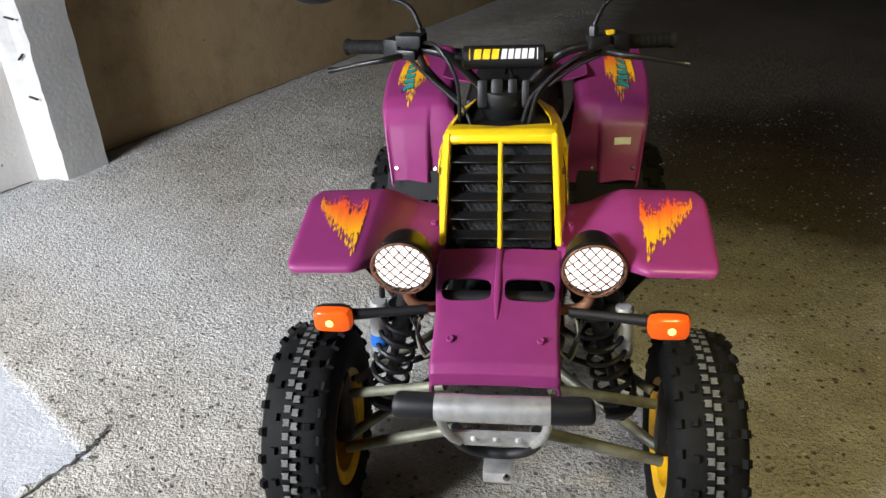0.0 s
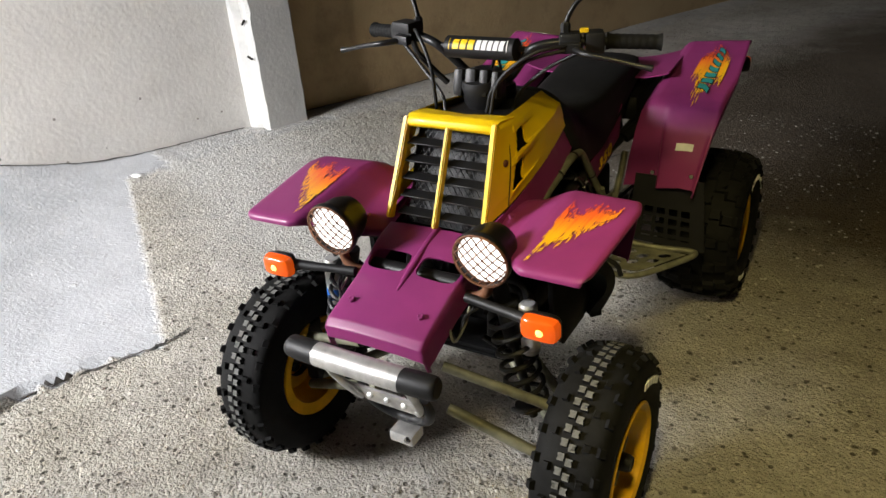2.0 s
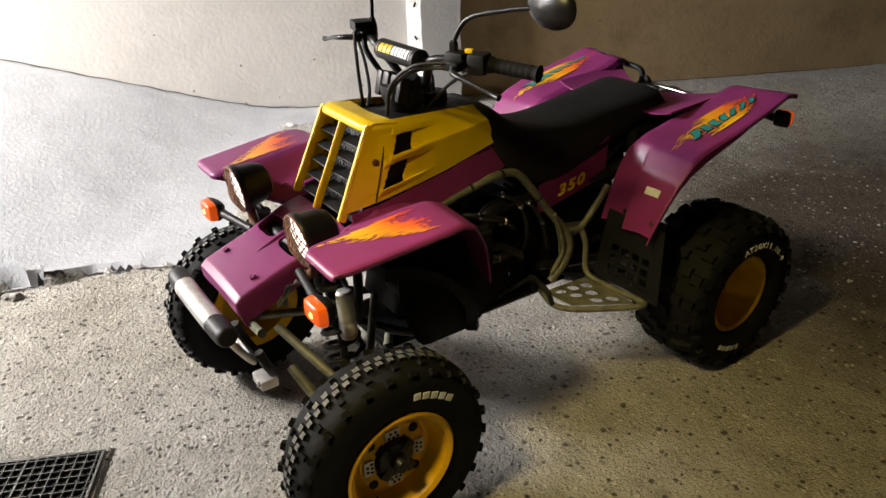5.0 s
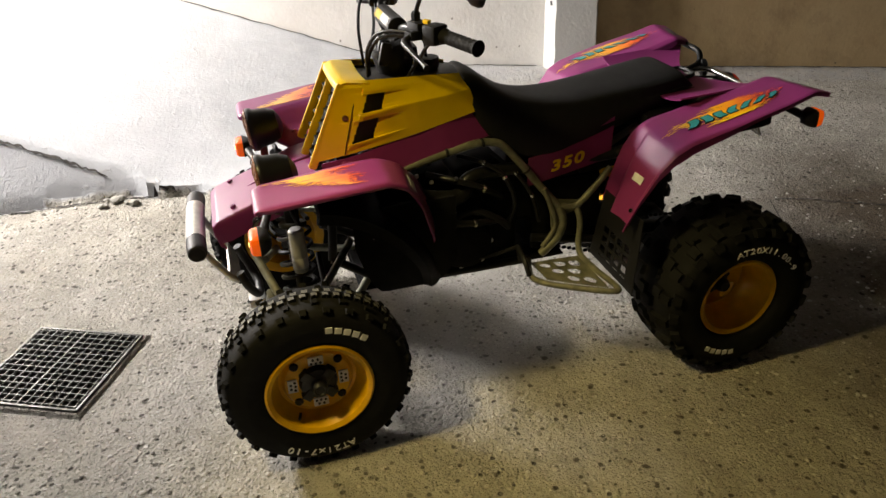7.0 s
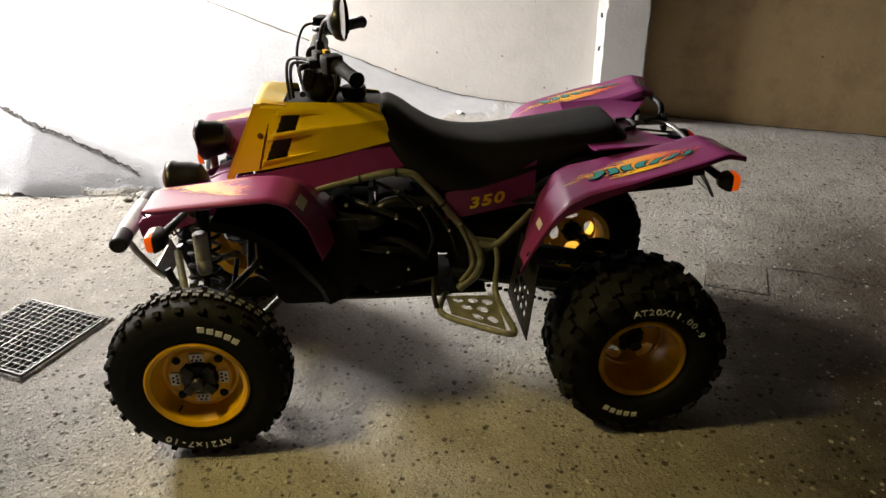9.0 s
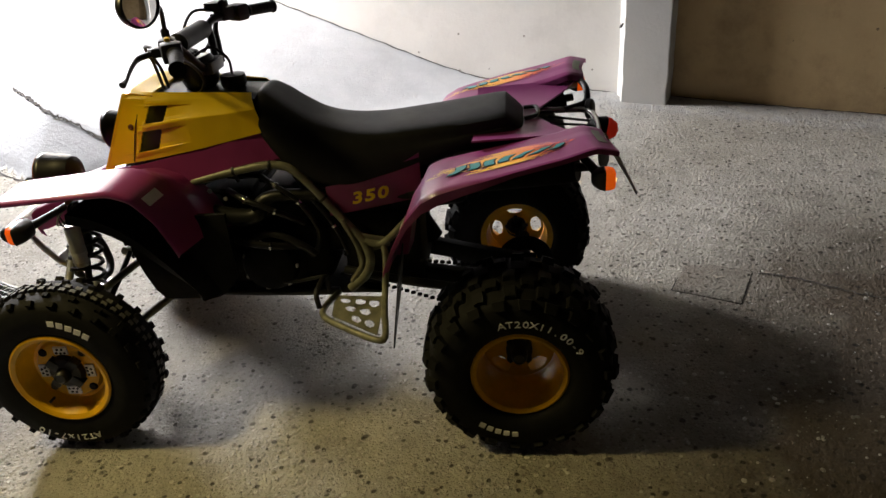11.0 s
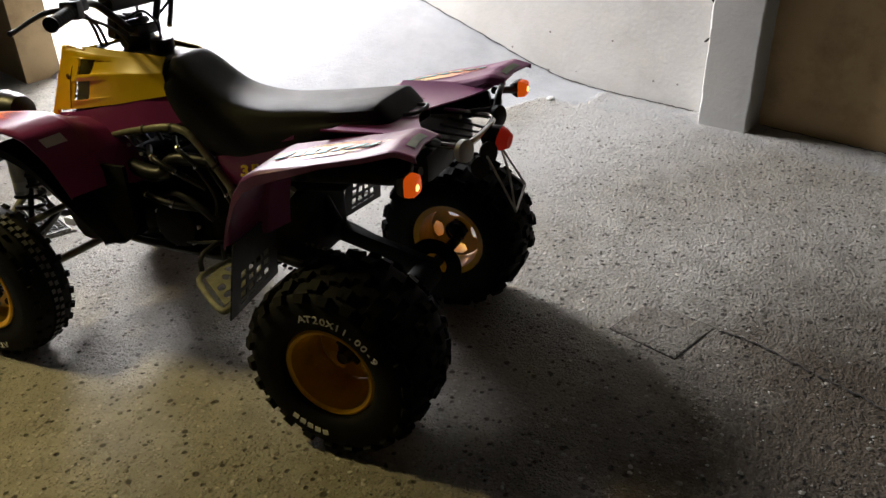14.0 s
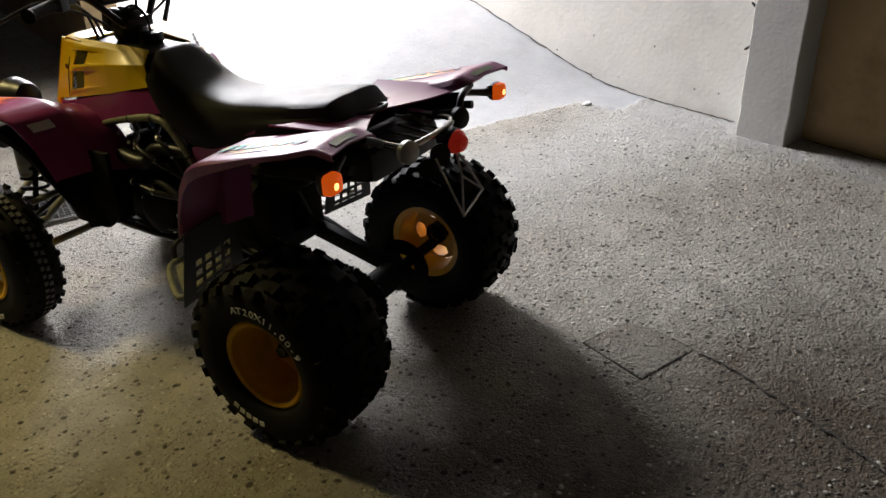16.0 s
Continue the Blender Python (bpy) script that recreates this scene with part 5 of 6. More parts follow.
# -- rear fenders, one moulding with a middle deck --
def rear_fn(u, v):
    """u: outer edge to the seat (0 to 1); v: foot of the front flap, over the crest, to the tail (0 to 1)."""
    vs = [0.0, 0.12, 0.26, 0.36, 0.42, 0.50, 0.64, 0.80, 0.915, 0.93, 1.0]
    ys = [0.905, 0.930, 0.968, 1.005, 1.045, 1.11, 1.215, 1.325, 1.394, 1.404, 1.444]
    zs = [0.505, 0.585, 0.676, 0.729, 0.752, 0.770, 0.794, 0.818, 0.838, 0.837, 0.826]
    y, z = np.interp(v, vs, ys), np.interp(v, vs, zs)
    us = [0.0, 0.02, 0.07, 0.80, 0.90, 1.0]
    xs = [0.450, 0.454, 0.442, 0.246, 0.222, 0.200]
    dz = [-0.046, -0.014, -0.004, 0.006, 0.0, -0.022]
    x, d = np.interp(u, us, xs), np.interp(u, us, dz)
    d -= 0.014 * max(0.0, (u - 0.45) / 0.55) * min(1.0, max(0.0, (v - 0.34) / 0.16))
    flap = max(0.0, 0.38 - v) / 0.38
    if u > 0.65:
        d *= 1 - flap
        x -= 0.03 * flap * (u - 0.65) / 0.35
        y += 0.03 * flap
    tail = max(0.0, v - 0.55) / 0.45
    z += 0.016 * tail * max(0.0, 0.6 - u)
    y += 0.045 * tail * max(0.0, 0.5 - u)
    x -= 0.022 * tail * max(0.0, 1 - u / 0.5)
    x -= (0.026 * max(0.0, 1 - v / 0.6) + 0.022 * flap) * max(0.0, 1 - u / 0.7)
    z -= 0.030 * flap * max(0.0, (u - 0.3) / 0.7)
    if u < 0.07:
        d *= 1 - 0.55 * min(1.0, max(0.0, v - 0.40) / 0.25)
    if u > 0.6:
        x += 0.030 * tail * (u - 0.6) / 0.4
        d *= 1 - 0.55 * tail
    return Vector((x, y - 0.02 * flap * (1 - u) * (1 if u < 0.07 else 0.4), z + d * (1 - 0.5 * flap)))


rear_s = smooth_fn(rear_fn, 0.010)


def build_rear_fender(mir):
    bm = bmesh.new()
    add_sheet(bm, rear_s, 40, 64, 0.005)
    f = part("rear_fender", bm, M["purple"], quad, "long glossy purple plastic rear fender", mirror=mir)
    splash(f, rear_s, lambda t: (0.20 + 0.36 * t, 0.40 + 0.22 * abs(t - 0.5) + 0.04 * math.sin(9 * t), 0.88 - 0.30 * abs(t - 0.5)), 0.0022, mir, 31 + mir, 32)
    # seven slanted teal shapes along the splash
    for k in range(7):
        v0 = 0.445 + 0.054 * k
        for name, mat, grow, lift in (("lettering_shadow", M["black"], 0.004, 0.0032), ("lettering_bar", M["teal"], 0.0, 0.0042)):
            bm = bmesh.new()
            wide = 0.135 - 0.009 * k
            add_sheet(bm, lambda uu, vv: surface_point(rear_s, 0.285 + wide * uu - 2.5 * grow + 5 * grow * uu + 0.05 * (v0 - 0.445), v0 + 0.026 * uu - grow + (0.030 + 2 * grow) * vv + 0.012 * math.sin(3.1 * uu + k), lift), 4, 4, 0.0005)
            part(name, bm, mat, f, mirror=mir)
    # sticker and screws on the front flap
    if not mir:
        bm = bmesh.new()
        add_sheet(bm, lambda u, v: surface_point(rear_s, 0.22 + 0.23 * u, 0.165 + 0.032 * v, 0.002), 4, 3, 0.0006)
        part("label", bm, M["white"], f, "small white sticker")
    for u, v in ((0.14, 0.06), (0.72, 0.06)):
        bm = bmesh.new()
        add_lathe(bm, [(0.0, 0.004), (0.006, 0.004), (0.008, 0.001), (0.008, -0.004)], 12, axis_to(surface_point(rear_s, u, v, 0.001), (0.1, -0.9, 0.4)))
        part("screw", bm, M["chrome"], f, mirror=mir)
    # faded sticker at the tail end
    bm = bmesh.new()
    add_sheet(bm, lambda u, v: surface_point(rear_s, 0.25 + 0.40 * u, 0.945 + 0.035 * v, 0.002), 4, 3, 0.0006)
    part("tail_sticker", bm, M["frame"], f, "worn pale sticker", mirror=mir)
    build_indicator((0.412, 1.436, 0.756), (0.30, 1.39, 0.775), mir, "rear_indicator", 1)


both(build_rear_fender)


def build_rear_deck():
    def deck(u, v):
        a = 2 * u - 1
        return Vector((a * 0.245, 1.12 + (0.165 + 0.135 * abs(a) ** 1.3) * v, 0.776 + 0.014 * v + 0.024 * a ** 4))
    bm = bmesh.new()
    add_sheet(bm, deck, 20, 12, 0.005)
    part("rear_deck", bm, M["purple"], quad, "purple plastic deck behind the seat")
    # side covers with the number
    def cover(mir):
        def fn(u, v):
            y = 0.70 + 0.27 * u
            zt = np.interp(y, [0.70, 0.85, 0.97], [0.64, 0.668, 0.735])
            zb = np.interp(y, [0.70, 0.85, 0.97], [0.545, 0.575, 0.60])
            return Vector((0.147 - 0.008 * v, y, zt + (zb - zt) * v))
        bm = bmesh.new()
        add_sheet(bm, fn, 10, 6, 0.004)
        c = part("side_cover", bm, M["purple"], quad, "dark purple side cover with a yellow number", mirror=mir)
        bm = bmesh.new()
        add_sheet(bm, lambda u, v: fn(0.24 + 0.44 * u, 0.24 + 0.56 * v) + Vector((0.003, 0, 0)), 4, 3, 0.0006)
        part("number_backing", bm, M["purple"], c, mirror=mir)
        bm = bmesh.new()
        word = "350" if not mir else "053"
        for i, ch in enumerate("350"):
            g = glyph(ch, 0.050, 0.0008, 0.0016)
            bmesh.ops.scale(g, vec=(1.25, 1, 1), verts=g.verts)
            y = 0.786 + 0.037 * i if not mir else 0.860 - 0.037 * i
            z = 0.592 + 0.2 * (y - 0.80)
            up = Matrix(((0, 0, 1, 0), (1, 0.15, 0, 0), (0.18, 1, 0, 0), (0, 0, 0, 1))) if not mir else Matrix(((0, 0, -1, 0), (-1, -0.15, 0, 0), (0.18, 1, 0, 0), (0, 0, 0, 1)))
            merge(bm, g, Matrix.Translation(((0.1475 if not mir else -0.1475), y, z)) @ up)
        part("number", bm, M["letter_yellow"], c, "yellow number lettering", smooth=False)
    both(cover)


build_rear_deck()


# -- frame, engine, pegs --
def build_frame():
    fr = empty("frame", quad)
    def tubes(mir):
        runs = [([(0.14, 0.22, 0.635), (0.150, 0.32, 0.669), (0.152, 0.43, 0.695), (0.150, 0.525, 0.713), (0.150, 0.575, 0.713), (0.150, 0.615, 0.698), (0.150, 0.668, 0.638), (0.155, 0.732, 0.552), (0.165, 0.793, 0.476)], 0.0118),
                ([(0.165, 0.793, 0.476), (0.168, 0.808, 0.42), (0.168, 0.790, 0.365), (0.165, 0.738, 0.315)], 0.0135), ([(0.165, 0.793, 0.476), (0.170, 0.845, 0.468), (0.170, 0.899, 0.515), (0.165, 0.96, 0.58)], 0.0105), ([(0.168, 0.740, 0.545), (0.168, 0.775, 0.46), (0.166, 0.782, 0.40), (0.165, 0.745, 0.34)], 0.008),
                ([(0.12, 0.10, 0.40), (0.145, 0.25, 0.315), (0.15, 0.40, 0.300), (0.155, 0.70, 0.300)], 0.013), ([(0.10, 0.12, 0.62), (0.12, 0.11, 0.50), (0.12, 0.10, 0.40)], 0.013),
                ([(0.13, 0.72, 0.36), (0.15, 0.90, 0.33), (0.12, 1.10, 0.28), (0.08, 1.26, 0.25)], 0.014), ([(0.11, 0.92, 0.60), (0.12, 1.10, 0.70), (0.13, 1.35, 0.74)], 0.011)]
        for pts, r in runs:
            bm = bmesh.new()
            add_tube(bm, pts, r, 12)
            low = pts[0][2] < 0.45 or pts[0][0] == 0.10
            part("frame_tube", bm, M["satin"] if low else M["frame"], fr, "black frame tube" if low else "", mirror=mir)
        bm = bmesh.new()
        tri = [(0.745, 0.530), (0.790, 0.498), (0.870, 0.482), (0.868, 0.458), (0.815, 0.440), (0.800, 0.395), (0.772, 0.400), (0.768, 0.450)]
        add_rings(bm, [[Vector((x, a, b)) for a, b in tri] for x in (0.160, 0.166)])
        part("gusset", bm, M["frame"], fr, mirror=mir)
        for y, z in ((0.30, 0.662), (0.45, 0.700), (0.555, 0.714), (0.690, 0.608)):
            bm = bmesh.new()
            add_lathe(bm, [(0.0142, -0.004), (0.0150, -0.002), (0.0150, 0.002), (0.0142, 0.004)], 14, axis_to((0.151, y, z), (0, 1, 0.2 if y < 0.6 else -1.3)))
            part("cable_tie", bm, M["black"], fr, mirror=mir)
        # footrest platform with round holes, in a tube hoop
        peg = empty("footrest", quad)
        bm = bmesh.new()
        add_tube(bm, [(0.16, 0.70, 0.30), (0.25, 0.672, 0.298), (0.31, 0.69, 0.302), (0.37, 0.765, 0.304), (0.425, 0.85, 0.306), (0.415, 0.875, 0.308), (0.30, 0.858, 0.312), (0.21, 0.848, 0.33), (0.19, 0.856, 0.42), (0.170, 0.850, 0.468)], 0.0095, 10)
        part("hoop", bm, M["peg"], peg, mirror=mir)
        c = [Vector((0.19, 0.695, 0.305)), Vector((0.30, 0.705, 0.305)), Vector((0.405, 0.852, 0.308)), Vector((0.205, 0.848, 0.308))]
        holes = [(0.22, 0.22), (0.52, 0.20), (0.80, 0.22), (0.36, 0.50), (0.66, 0.50), (0.52, 0.80), (0.80, 0.80)]
        bm = bmesh.new()
        n = 40
        vert = {}
        def pt(i, j):
            if (i, j) not in vert:
                a, b = i / n, j / n
                vert[i, j] = bm.verts.new((c[0] * (1 - a) + c[3] * a) * (1 - b) + (c[1] * (1 - a) + c[2] * a) * b)
            return vert[i, j]
        for i in range(n):
            for j in range(n):
                a, b = (i + 0.5) / n, (j + 0.5) / n
                if not any(((a - ha) / 0.105) ** 2 + ((b - hb) / 0.105) ** 2 < 1 for ha, hb in holes):
                    bm.faces.new((pt(i, j), pt(i + 1, j), pt(i + 1, j + 1), pt(i, j + 1)))
        bmesh.ops.recalc_face_normals(bm, faces=bm.faces)
        thicken(bm, bm.faces[:], 0.003)
        part("platform", bm, M["peg"], peg, "dirty metal footrest plate with round holes", mirror=mir)
        bm = bmesh.new()
        add_tube(bm, [(0.155, 0.665, 0.35), (0.18, 0.66, 0.358), (0.245, 0.655, 0.345), (0.262, 0.662, 0.305)], 0.008, 8)
        add_tube(bm, [(0.155, 0.665, 0.35), (0.165, 0.672, 0.30)], 0.008, 8, 1, False)
        part("toe_guard", bm, M["black"], peg, mirror=mir)
        # perforated black heel guard
        bm = bmesh.new()
        vert = {}
        q = [Vector((0.20, 0.892, 0.312)), Vector((0.450, 0.905, 0.295)), Vector((0.425, 0.935, 0.52)), Vector((0.215, 0.925, 0.53))]
        n = 42
        def hp(i, j):
            if (i, j) not in vert:
                a, b = i / n, j / n
                vert[i, j] = bm.verts.new((q[0] * (1 - a) + q[3] * a) * (1 - b) + (q[1] * (1 - a) + q[2] * a) * b)
            return vert[i, j]
        for i in range(n):
            for j in range(n):
                a, b = (i + 0.5) / n, (j + 0.5) / n
                inside = 0.10 < a < 0.57 and 0.16 < b < 0.84
                fa, fb = (a * 7) % 1 - 0.5, (b * 6) % 1 - 0.5
                if not (inside and abs(fa) < 0.34 and abs(fb) < 0.30):
                    bm.faces.new((hp(i, j), hp(i + 1, j), hp(i + 1, j + 1), hp(i, j + 1)))
        bmesh.ops.recalc_face_normals(bm, faces=bm.faces)
        thicken(bm, bm.faces[:], 0.004)
        part("heel_guard", bm, M["black"], peg, "black plastic heel guard with square holes", mirror=mir)
    both(tubes)


build_frame()


def build_engine():
    e = empty("engine", quad)
    def put(name, mat, label=""):
        return lambda bm: part(name, bm, mat, e, label)
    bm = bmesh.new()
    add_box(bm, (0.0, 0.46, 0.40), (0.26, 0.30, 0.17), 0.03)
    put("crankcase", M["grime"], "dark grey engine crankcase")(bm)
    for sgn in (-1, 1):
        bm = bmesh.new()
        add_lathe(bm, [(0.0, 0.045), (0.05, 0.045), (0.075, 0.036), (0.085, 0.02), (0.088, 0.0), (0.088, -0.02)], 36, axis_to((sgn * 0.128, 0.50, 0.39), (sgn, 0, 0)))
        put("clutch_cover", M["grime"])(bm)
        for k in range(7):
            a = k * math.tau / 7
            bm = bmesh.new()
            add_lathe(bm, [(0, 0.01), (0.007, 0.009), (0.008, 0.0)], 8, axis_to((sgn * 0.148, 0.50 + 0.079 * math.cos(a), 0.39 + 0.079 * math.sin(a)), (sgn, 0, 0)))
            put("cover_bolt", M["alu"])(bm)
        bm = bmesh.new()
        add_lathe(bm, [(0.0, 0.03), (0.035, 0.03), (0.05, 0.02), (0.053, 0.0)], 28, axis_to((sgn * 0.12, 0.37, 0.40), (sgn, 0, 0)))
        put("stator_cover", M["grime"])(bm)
        # expansion chamber: fat curved pipe
        bm = bmesh.new()
        add_tube(bm, [(sgn * 0.05, 0.36, 0.54), (sgn * 0.10, 0.26, 0.57), (sgn * 0.14, 0.26, 0.60), (sgn * 0.155, 0.32, 0.590), (sgn * 0.155, 0.42, 0.560), (sgn * 0.150, 0.49, 0.560), (sgn * 0.135, 0.545, 0.610), (sgn * 0.12, 0.85, 0.60), (sgn * 0.14, 1.05, 0.62), (sgn * 0.145, 1.34, 0.66)],
                 [0.018, 0.020, 0.022, 0.024, 0.026, 0.025, 0.021, 0.018, 0.018, 0.018], 16)
        put("exhaust", M["pipe"], "grimy dark steel exhaust expansion pipe")(bm)
        bm = bmesh.new()
        add_tube(bm, [(sgn * 0.14, 0.42, 0.345), (sgn * 0.165, 0.55, 0.34), (sgn * 0.17, 0.66, 0.36)], 0.006, 8)
        put("shift_lever", M["steel"])(bm)
        # oil lines and coolant hoses, their bright clips added for highlights on the engine's side
        for pts, r in (([(0.10, 0.40, 0.62), (0.165, 0.47, 0.615), (0.17, 0.55, 0.58), (0.13, 0.62, 0.52)], 0.009), ([(0.09, 0.50, 0.66), (0.15, 0.56, 0.65), (0.155, 0.62, 0.60), (0.14, 0.66, 0.50), (0.13, 0.64, 0.42)], 0.007),
                       ([(0.12, 0.36, 0.52), (0.17, 0.42, 0.49), (0.175, 0.52, 0.47), (0.14, 0.60, 0.45)], 0.011), ([(0.10, 0.60, 0.66), (0.145, 0.66, 0.60), (0.15, 0.71, 0.52), (0.14, 0.74, 0.42)], 0.006)):
            path = [(sgn * a, b, c) for a, b, c in pts]
            bm = bmesh.new()
            add_tube(bm, path, r, 10)
            put("hose", M["satin"])(bm)
            for k in (1, 2):
                bm = bmesh.new()
                way = Vector(path[k + 1]) - Vector(path[k - 1])
                add_lathe(bm, [(r, -0.005), (r + 0.003, -0.004), (r + 0.003, 0.004), (r, 0.005)], 14, axis_to(path[k], way))
                put("hose_clip", M["chrome"])(bm)
    # dark block added to close the bright gap behind the engine
    bm = bmesh.new()
    add_box(bm, (0, 0.84, 0.425), (0.25, 0.24, 0.25), 0.03)
    put("swingarm_gap_block", M["grime"])(bm)
    # plate added to deepen the shade on the floor under the bike
    bm = bmesh.new()
    add_box(bm, (0, 0.50, 0.283), (0.27, 0.66, 0.008), 0.003)
    put("skid_plate", M["grime"], "dirty black plate added under the engine to shade the floor")(bm)
    for x in (-0.06, 0.06):
        for k in range(7):
            bm = bmesh.new()
            add_box(bm, (x, 0.42, 0.50 + 0.018 * k), (0.105, 0.13, 0.007), 0.002, (-8, 0, 0), 1)
            put("cylinder_fin", M["grime"])(bm)
        bm = bmesh.new()
        add_box(bm, (x, 0.42, 0.55), (0.08, 0.10, 0.15), 0.01)
        put("cylinder", M["grime"])(bm)
        bm = bmesh.new()
        add_tube(bm, [(x, 0.50, 0.56), (x, 0.60, 0.60)], 0.028, 16, 1, False)
        put("carburettor", M["grime"])(bm)
        bm = bmesh.new()
        add_tube(bm, [(x, 0.42, 0.63), (x, 0.40, 0.67), (x * 0.6, 0.33, 0.68)], 0.006, 8)
        put("spark_lead", M["black"])(bm)
    bm = bmesh.new()
    add_box(bm, (0.0, 0.74, 0.585), (0.20, 0.20, 0.13), 0.03)
    put("air_box", M["black"])(bm)
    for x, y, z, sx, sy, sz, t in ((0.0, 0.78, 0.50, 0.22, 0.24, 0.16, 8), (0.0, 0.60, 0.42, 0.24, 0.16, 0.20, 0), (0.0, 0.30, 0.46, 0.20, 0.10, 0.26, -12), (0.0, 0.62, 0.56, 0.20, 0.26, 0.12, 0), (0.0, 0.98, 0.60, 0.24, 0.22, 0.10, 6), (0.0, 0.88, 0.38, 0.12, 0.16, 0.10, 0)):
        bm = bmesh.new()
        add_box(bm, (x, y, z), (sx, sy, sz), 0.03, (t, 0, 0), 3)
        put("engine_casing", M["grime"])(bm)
    for sgn in (-1, 1):
        bm = bmesh.new()
        add_tube(bm, [(sgn * 0.10, 0.16, 0.58), (sgn * 0.13, 0.22, 0.47), (sgn * 0.12, 0.30, 0.40), (sgn * 0.10, 0.36, 0.36)], 0.019, 12)
        put("coolant_hose", M["black"])(bm)
        bm = bmesh.new()
        add_tube(bm, [(sgn * 0.14, 0.44, 0.47), (sgn * 0.152, 0.52, 0.50), (sgn * 0.15, 0.60, 0.46), (sgn * 0.14, 0.64, 0.42)], 0.012, 10)
        put("oil_hose", M["black"])(bm)
    bm = bmesh.new()
    add_box(bm, (0.0, 0.40, 0.295), (0.22, 0.45, 0.012), 0.004)
    put("skid_plate", M["grime"])(bm)
    bm = bmesh.new()
    add_box(bm, (0.0, 0.45, 0.76), (0.24, 0.40, 0.16), 0.05)
    put("fuel_tank", M["black"])(bm)
    # small bright bolts added in place of the glints between the tubes
    rng = random.Random(12)
    for k in range(9):
        bm = bmesh.new()
        add_lathe(bm, [(0, 0.006), (0.006, 0.005), (0.007, 0)], 8, axis_to((0.14, rng.uniform(0.3, 0.68), rng.uniform(0.40, 0.66)), (1, 0, 0.3)))
        put("glint_bolt", M["alu"])(bm)


build_engine()


def build_rear_end():
    r = empty("rear_axle", quad)
    def p(name, mat, bm, label=""):
        return part(name, bm, mat, r, label)
    bm = bmesh.new()
    add_tube(bm, [(-0.30, 1.257, 0.244), (0.30, 1.257, 0.244)], 0.018, 16, 1, False)
    p("axle", M["grime"], bm)
    bm = bmesh.new()
    add_tube(bm, [(-0.07, 1.257, 0.244), (0.07, 1.257, 0.244)], 0.045, 24, 1, False)
    p("axle_carrier", M["grime"], bm)
    # swingarm: two boxed legs
    for sgn in (-1, 1):
        bm = bmesh.new()
        vs = add_box(bm, (0, 0, 0), (0.035, 0.50, 0.055), 0.008)
        bmesh.ops.transform(bm, matrix=Matrix.Translation((sgn * 0.085, 1.03, 0.31)) @ Euler((radians(-11), 0, radians(sgn * 4))).to_matrix().to_4x4(), verts=bm.verts)
        p("swingarm_leg", M["grime"], bm, "dark painted swingarm leg")
    bm = bmesh.new()
    add_tube(bm, [(0.0, 0.98, 0.40), (0.0, 0.86, 0.62)], 0.028, 14, 1, False)
    p("shock", M["grime"], bm)
    # sprocket, chain, disc
    bm = bmesh.new()
    teeth = []
    for k in range(82):
        rr = 0.100 if k % 2 else 0.094
        a = k * math.tau / 82
        teeth.append((rr * math.cos(a), rr * math.sin(a)))
    for x0 in (0.115,):
        add_rings(bm, [[Vector((x0, 1.257 + a, 0.244 + b)) for a, b in teeth], [Vector((x0 + 0.006, 1.257 + a, 0.244 + b)) for a, b in teeth]])
    p("sprocket", M["grime"], bm)
    for z0, z1 in ((0.345, 0.41), (0.150, 0.34)):
        bm = bmesh.new()
        for k in range(30):
            t = k / 29
            add_box(bm, (0.118, 1.257 - 0.55 * t, z0 + (z1 - z0) * t), (0.010, 0.014, 0.009), 0.002, None, 1)
        p("chain_run", M["grime"], bm)
    bm = bmesh.new()
    add_lathe(bm, [(0.04, -0.002), (0.09, -0.002), (0.09, 0.002), (0.04, 0.002)], 40, Matrix.Translation((-0.12, 1.257, 0.244)))
    p("brake_disc", M["grime"], bm)

    # chrome grab loop with two round reflectors, tail lamp and plate holder
    t = empty("tail_bar", quad)
    q = lambda name, mat, bm, label="": part(name, bm, mat, t, label)
    bm = bmesh.new()
    add_tube(bm, [(-0.13, 1.30, 0.755), (-0.135, 1.38, 0.752), (-0.125, 1.44, 0.752), (-0.07, 1.46, 0.75), (0.05, 1.46, 0.746), (0.105, 1.44, 0.742), (0.115, 1.38, 0.745), (0.11, 1.30, 0.755)], 0.009, 12)
    q("loop", M["chrome"], bm, "chromed tubular grab loop")
    for k in range(4):
        bm = bmesh.new()
        add_tube(bm, [(-0.09 + 0.06 * k, 1.33, 0.748), (-0.05 + 0.04 * k, 1.46, 0.742)], 0.004, 8, 1, False)
        q("rack_bar", M["steel"], bm)
    bm = bmesh.new()
    add_tube(bm, [(-0.13, 1.38, 0.755), (-0.16, 1.44, 0.765), (-0.18, 1.445, 0.80), (-0.26, 1.43, 0.812)], 0.010, 10)
    q("stay", M["black"], bm)
    bm = bmesh.new()
    add_tube(bm, [(0.13, 1.36, 0.75), (0.16, 1.40, 0.765), (0.24, 1.41, 0.80)], 0.010, 10)
    q("stay", M["black"], bm)
    for x, y, z, mat in ((-0.150, 1.455, 0.748, M["black"]), (0.122, 1.458, 0.737, M["silver_paint"])):
        bm = bmesh.new()
        add_lathe(bm, [(0.0, 0.010), (0.024, 0.010), (0.030, 0.006), (0.031, -0.008), (0.02, -0.014), (0, -0.014)], 28, axis_to((x, y, z), (0.35, 1, 0.1)))
        q("round_reflector", mat, bm, "round reflector")
    lamp = empty("tail_lamp", quad)
    bm = bmesh.new()
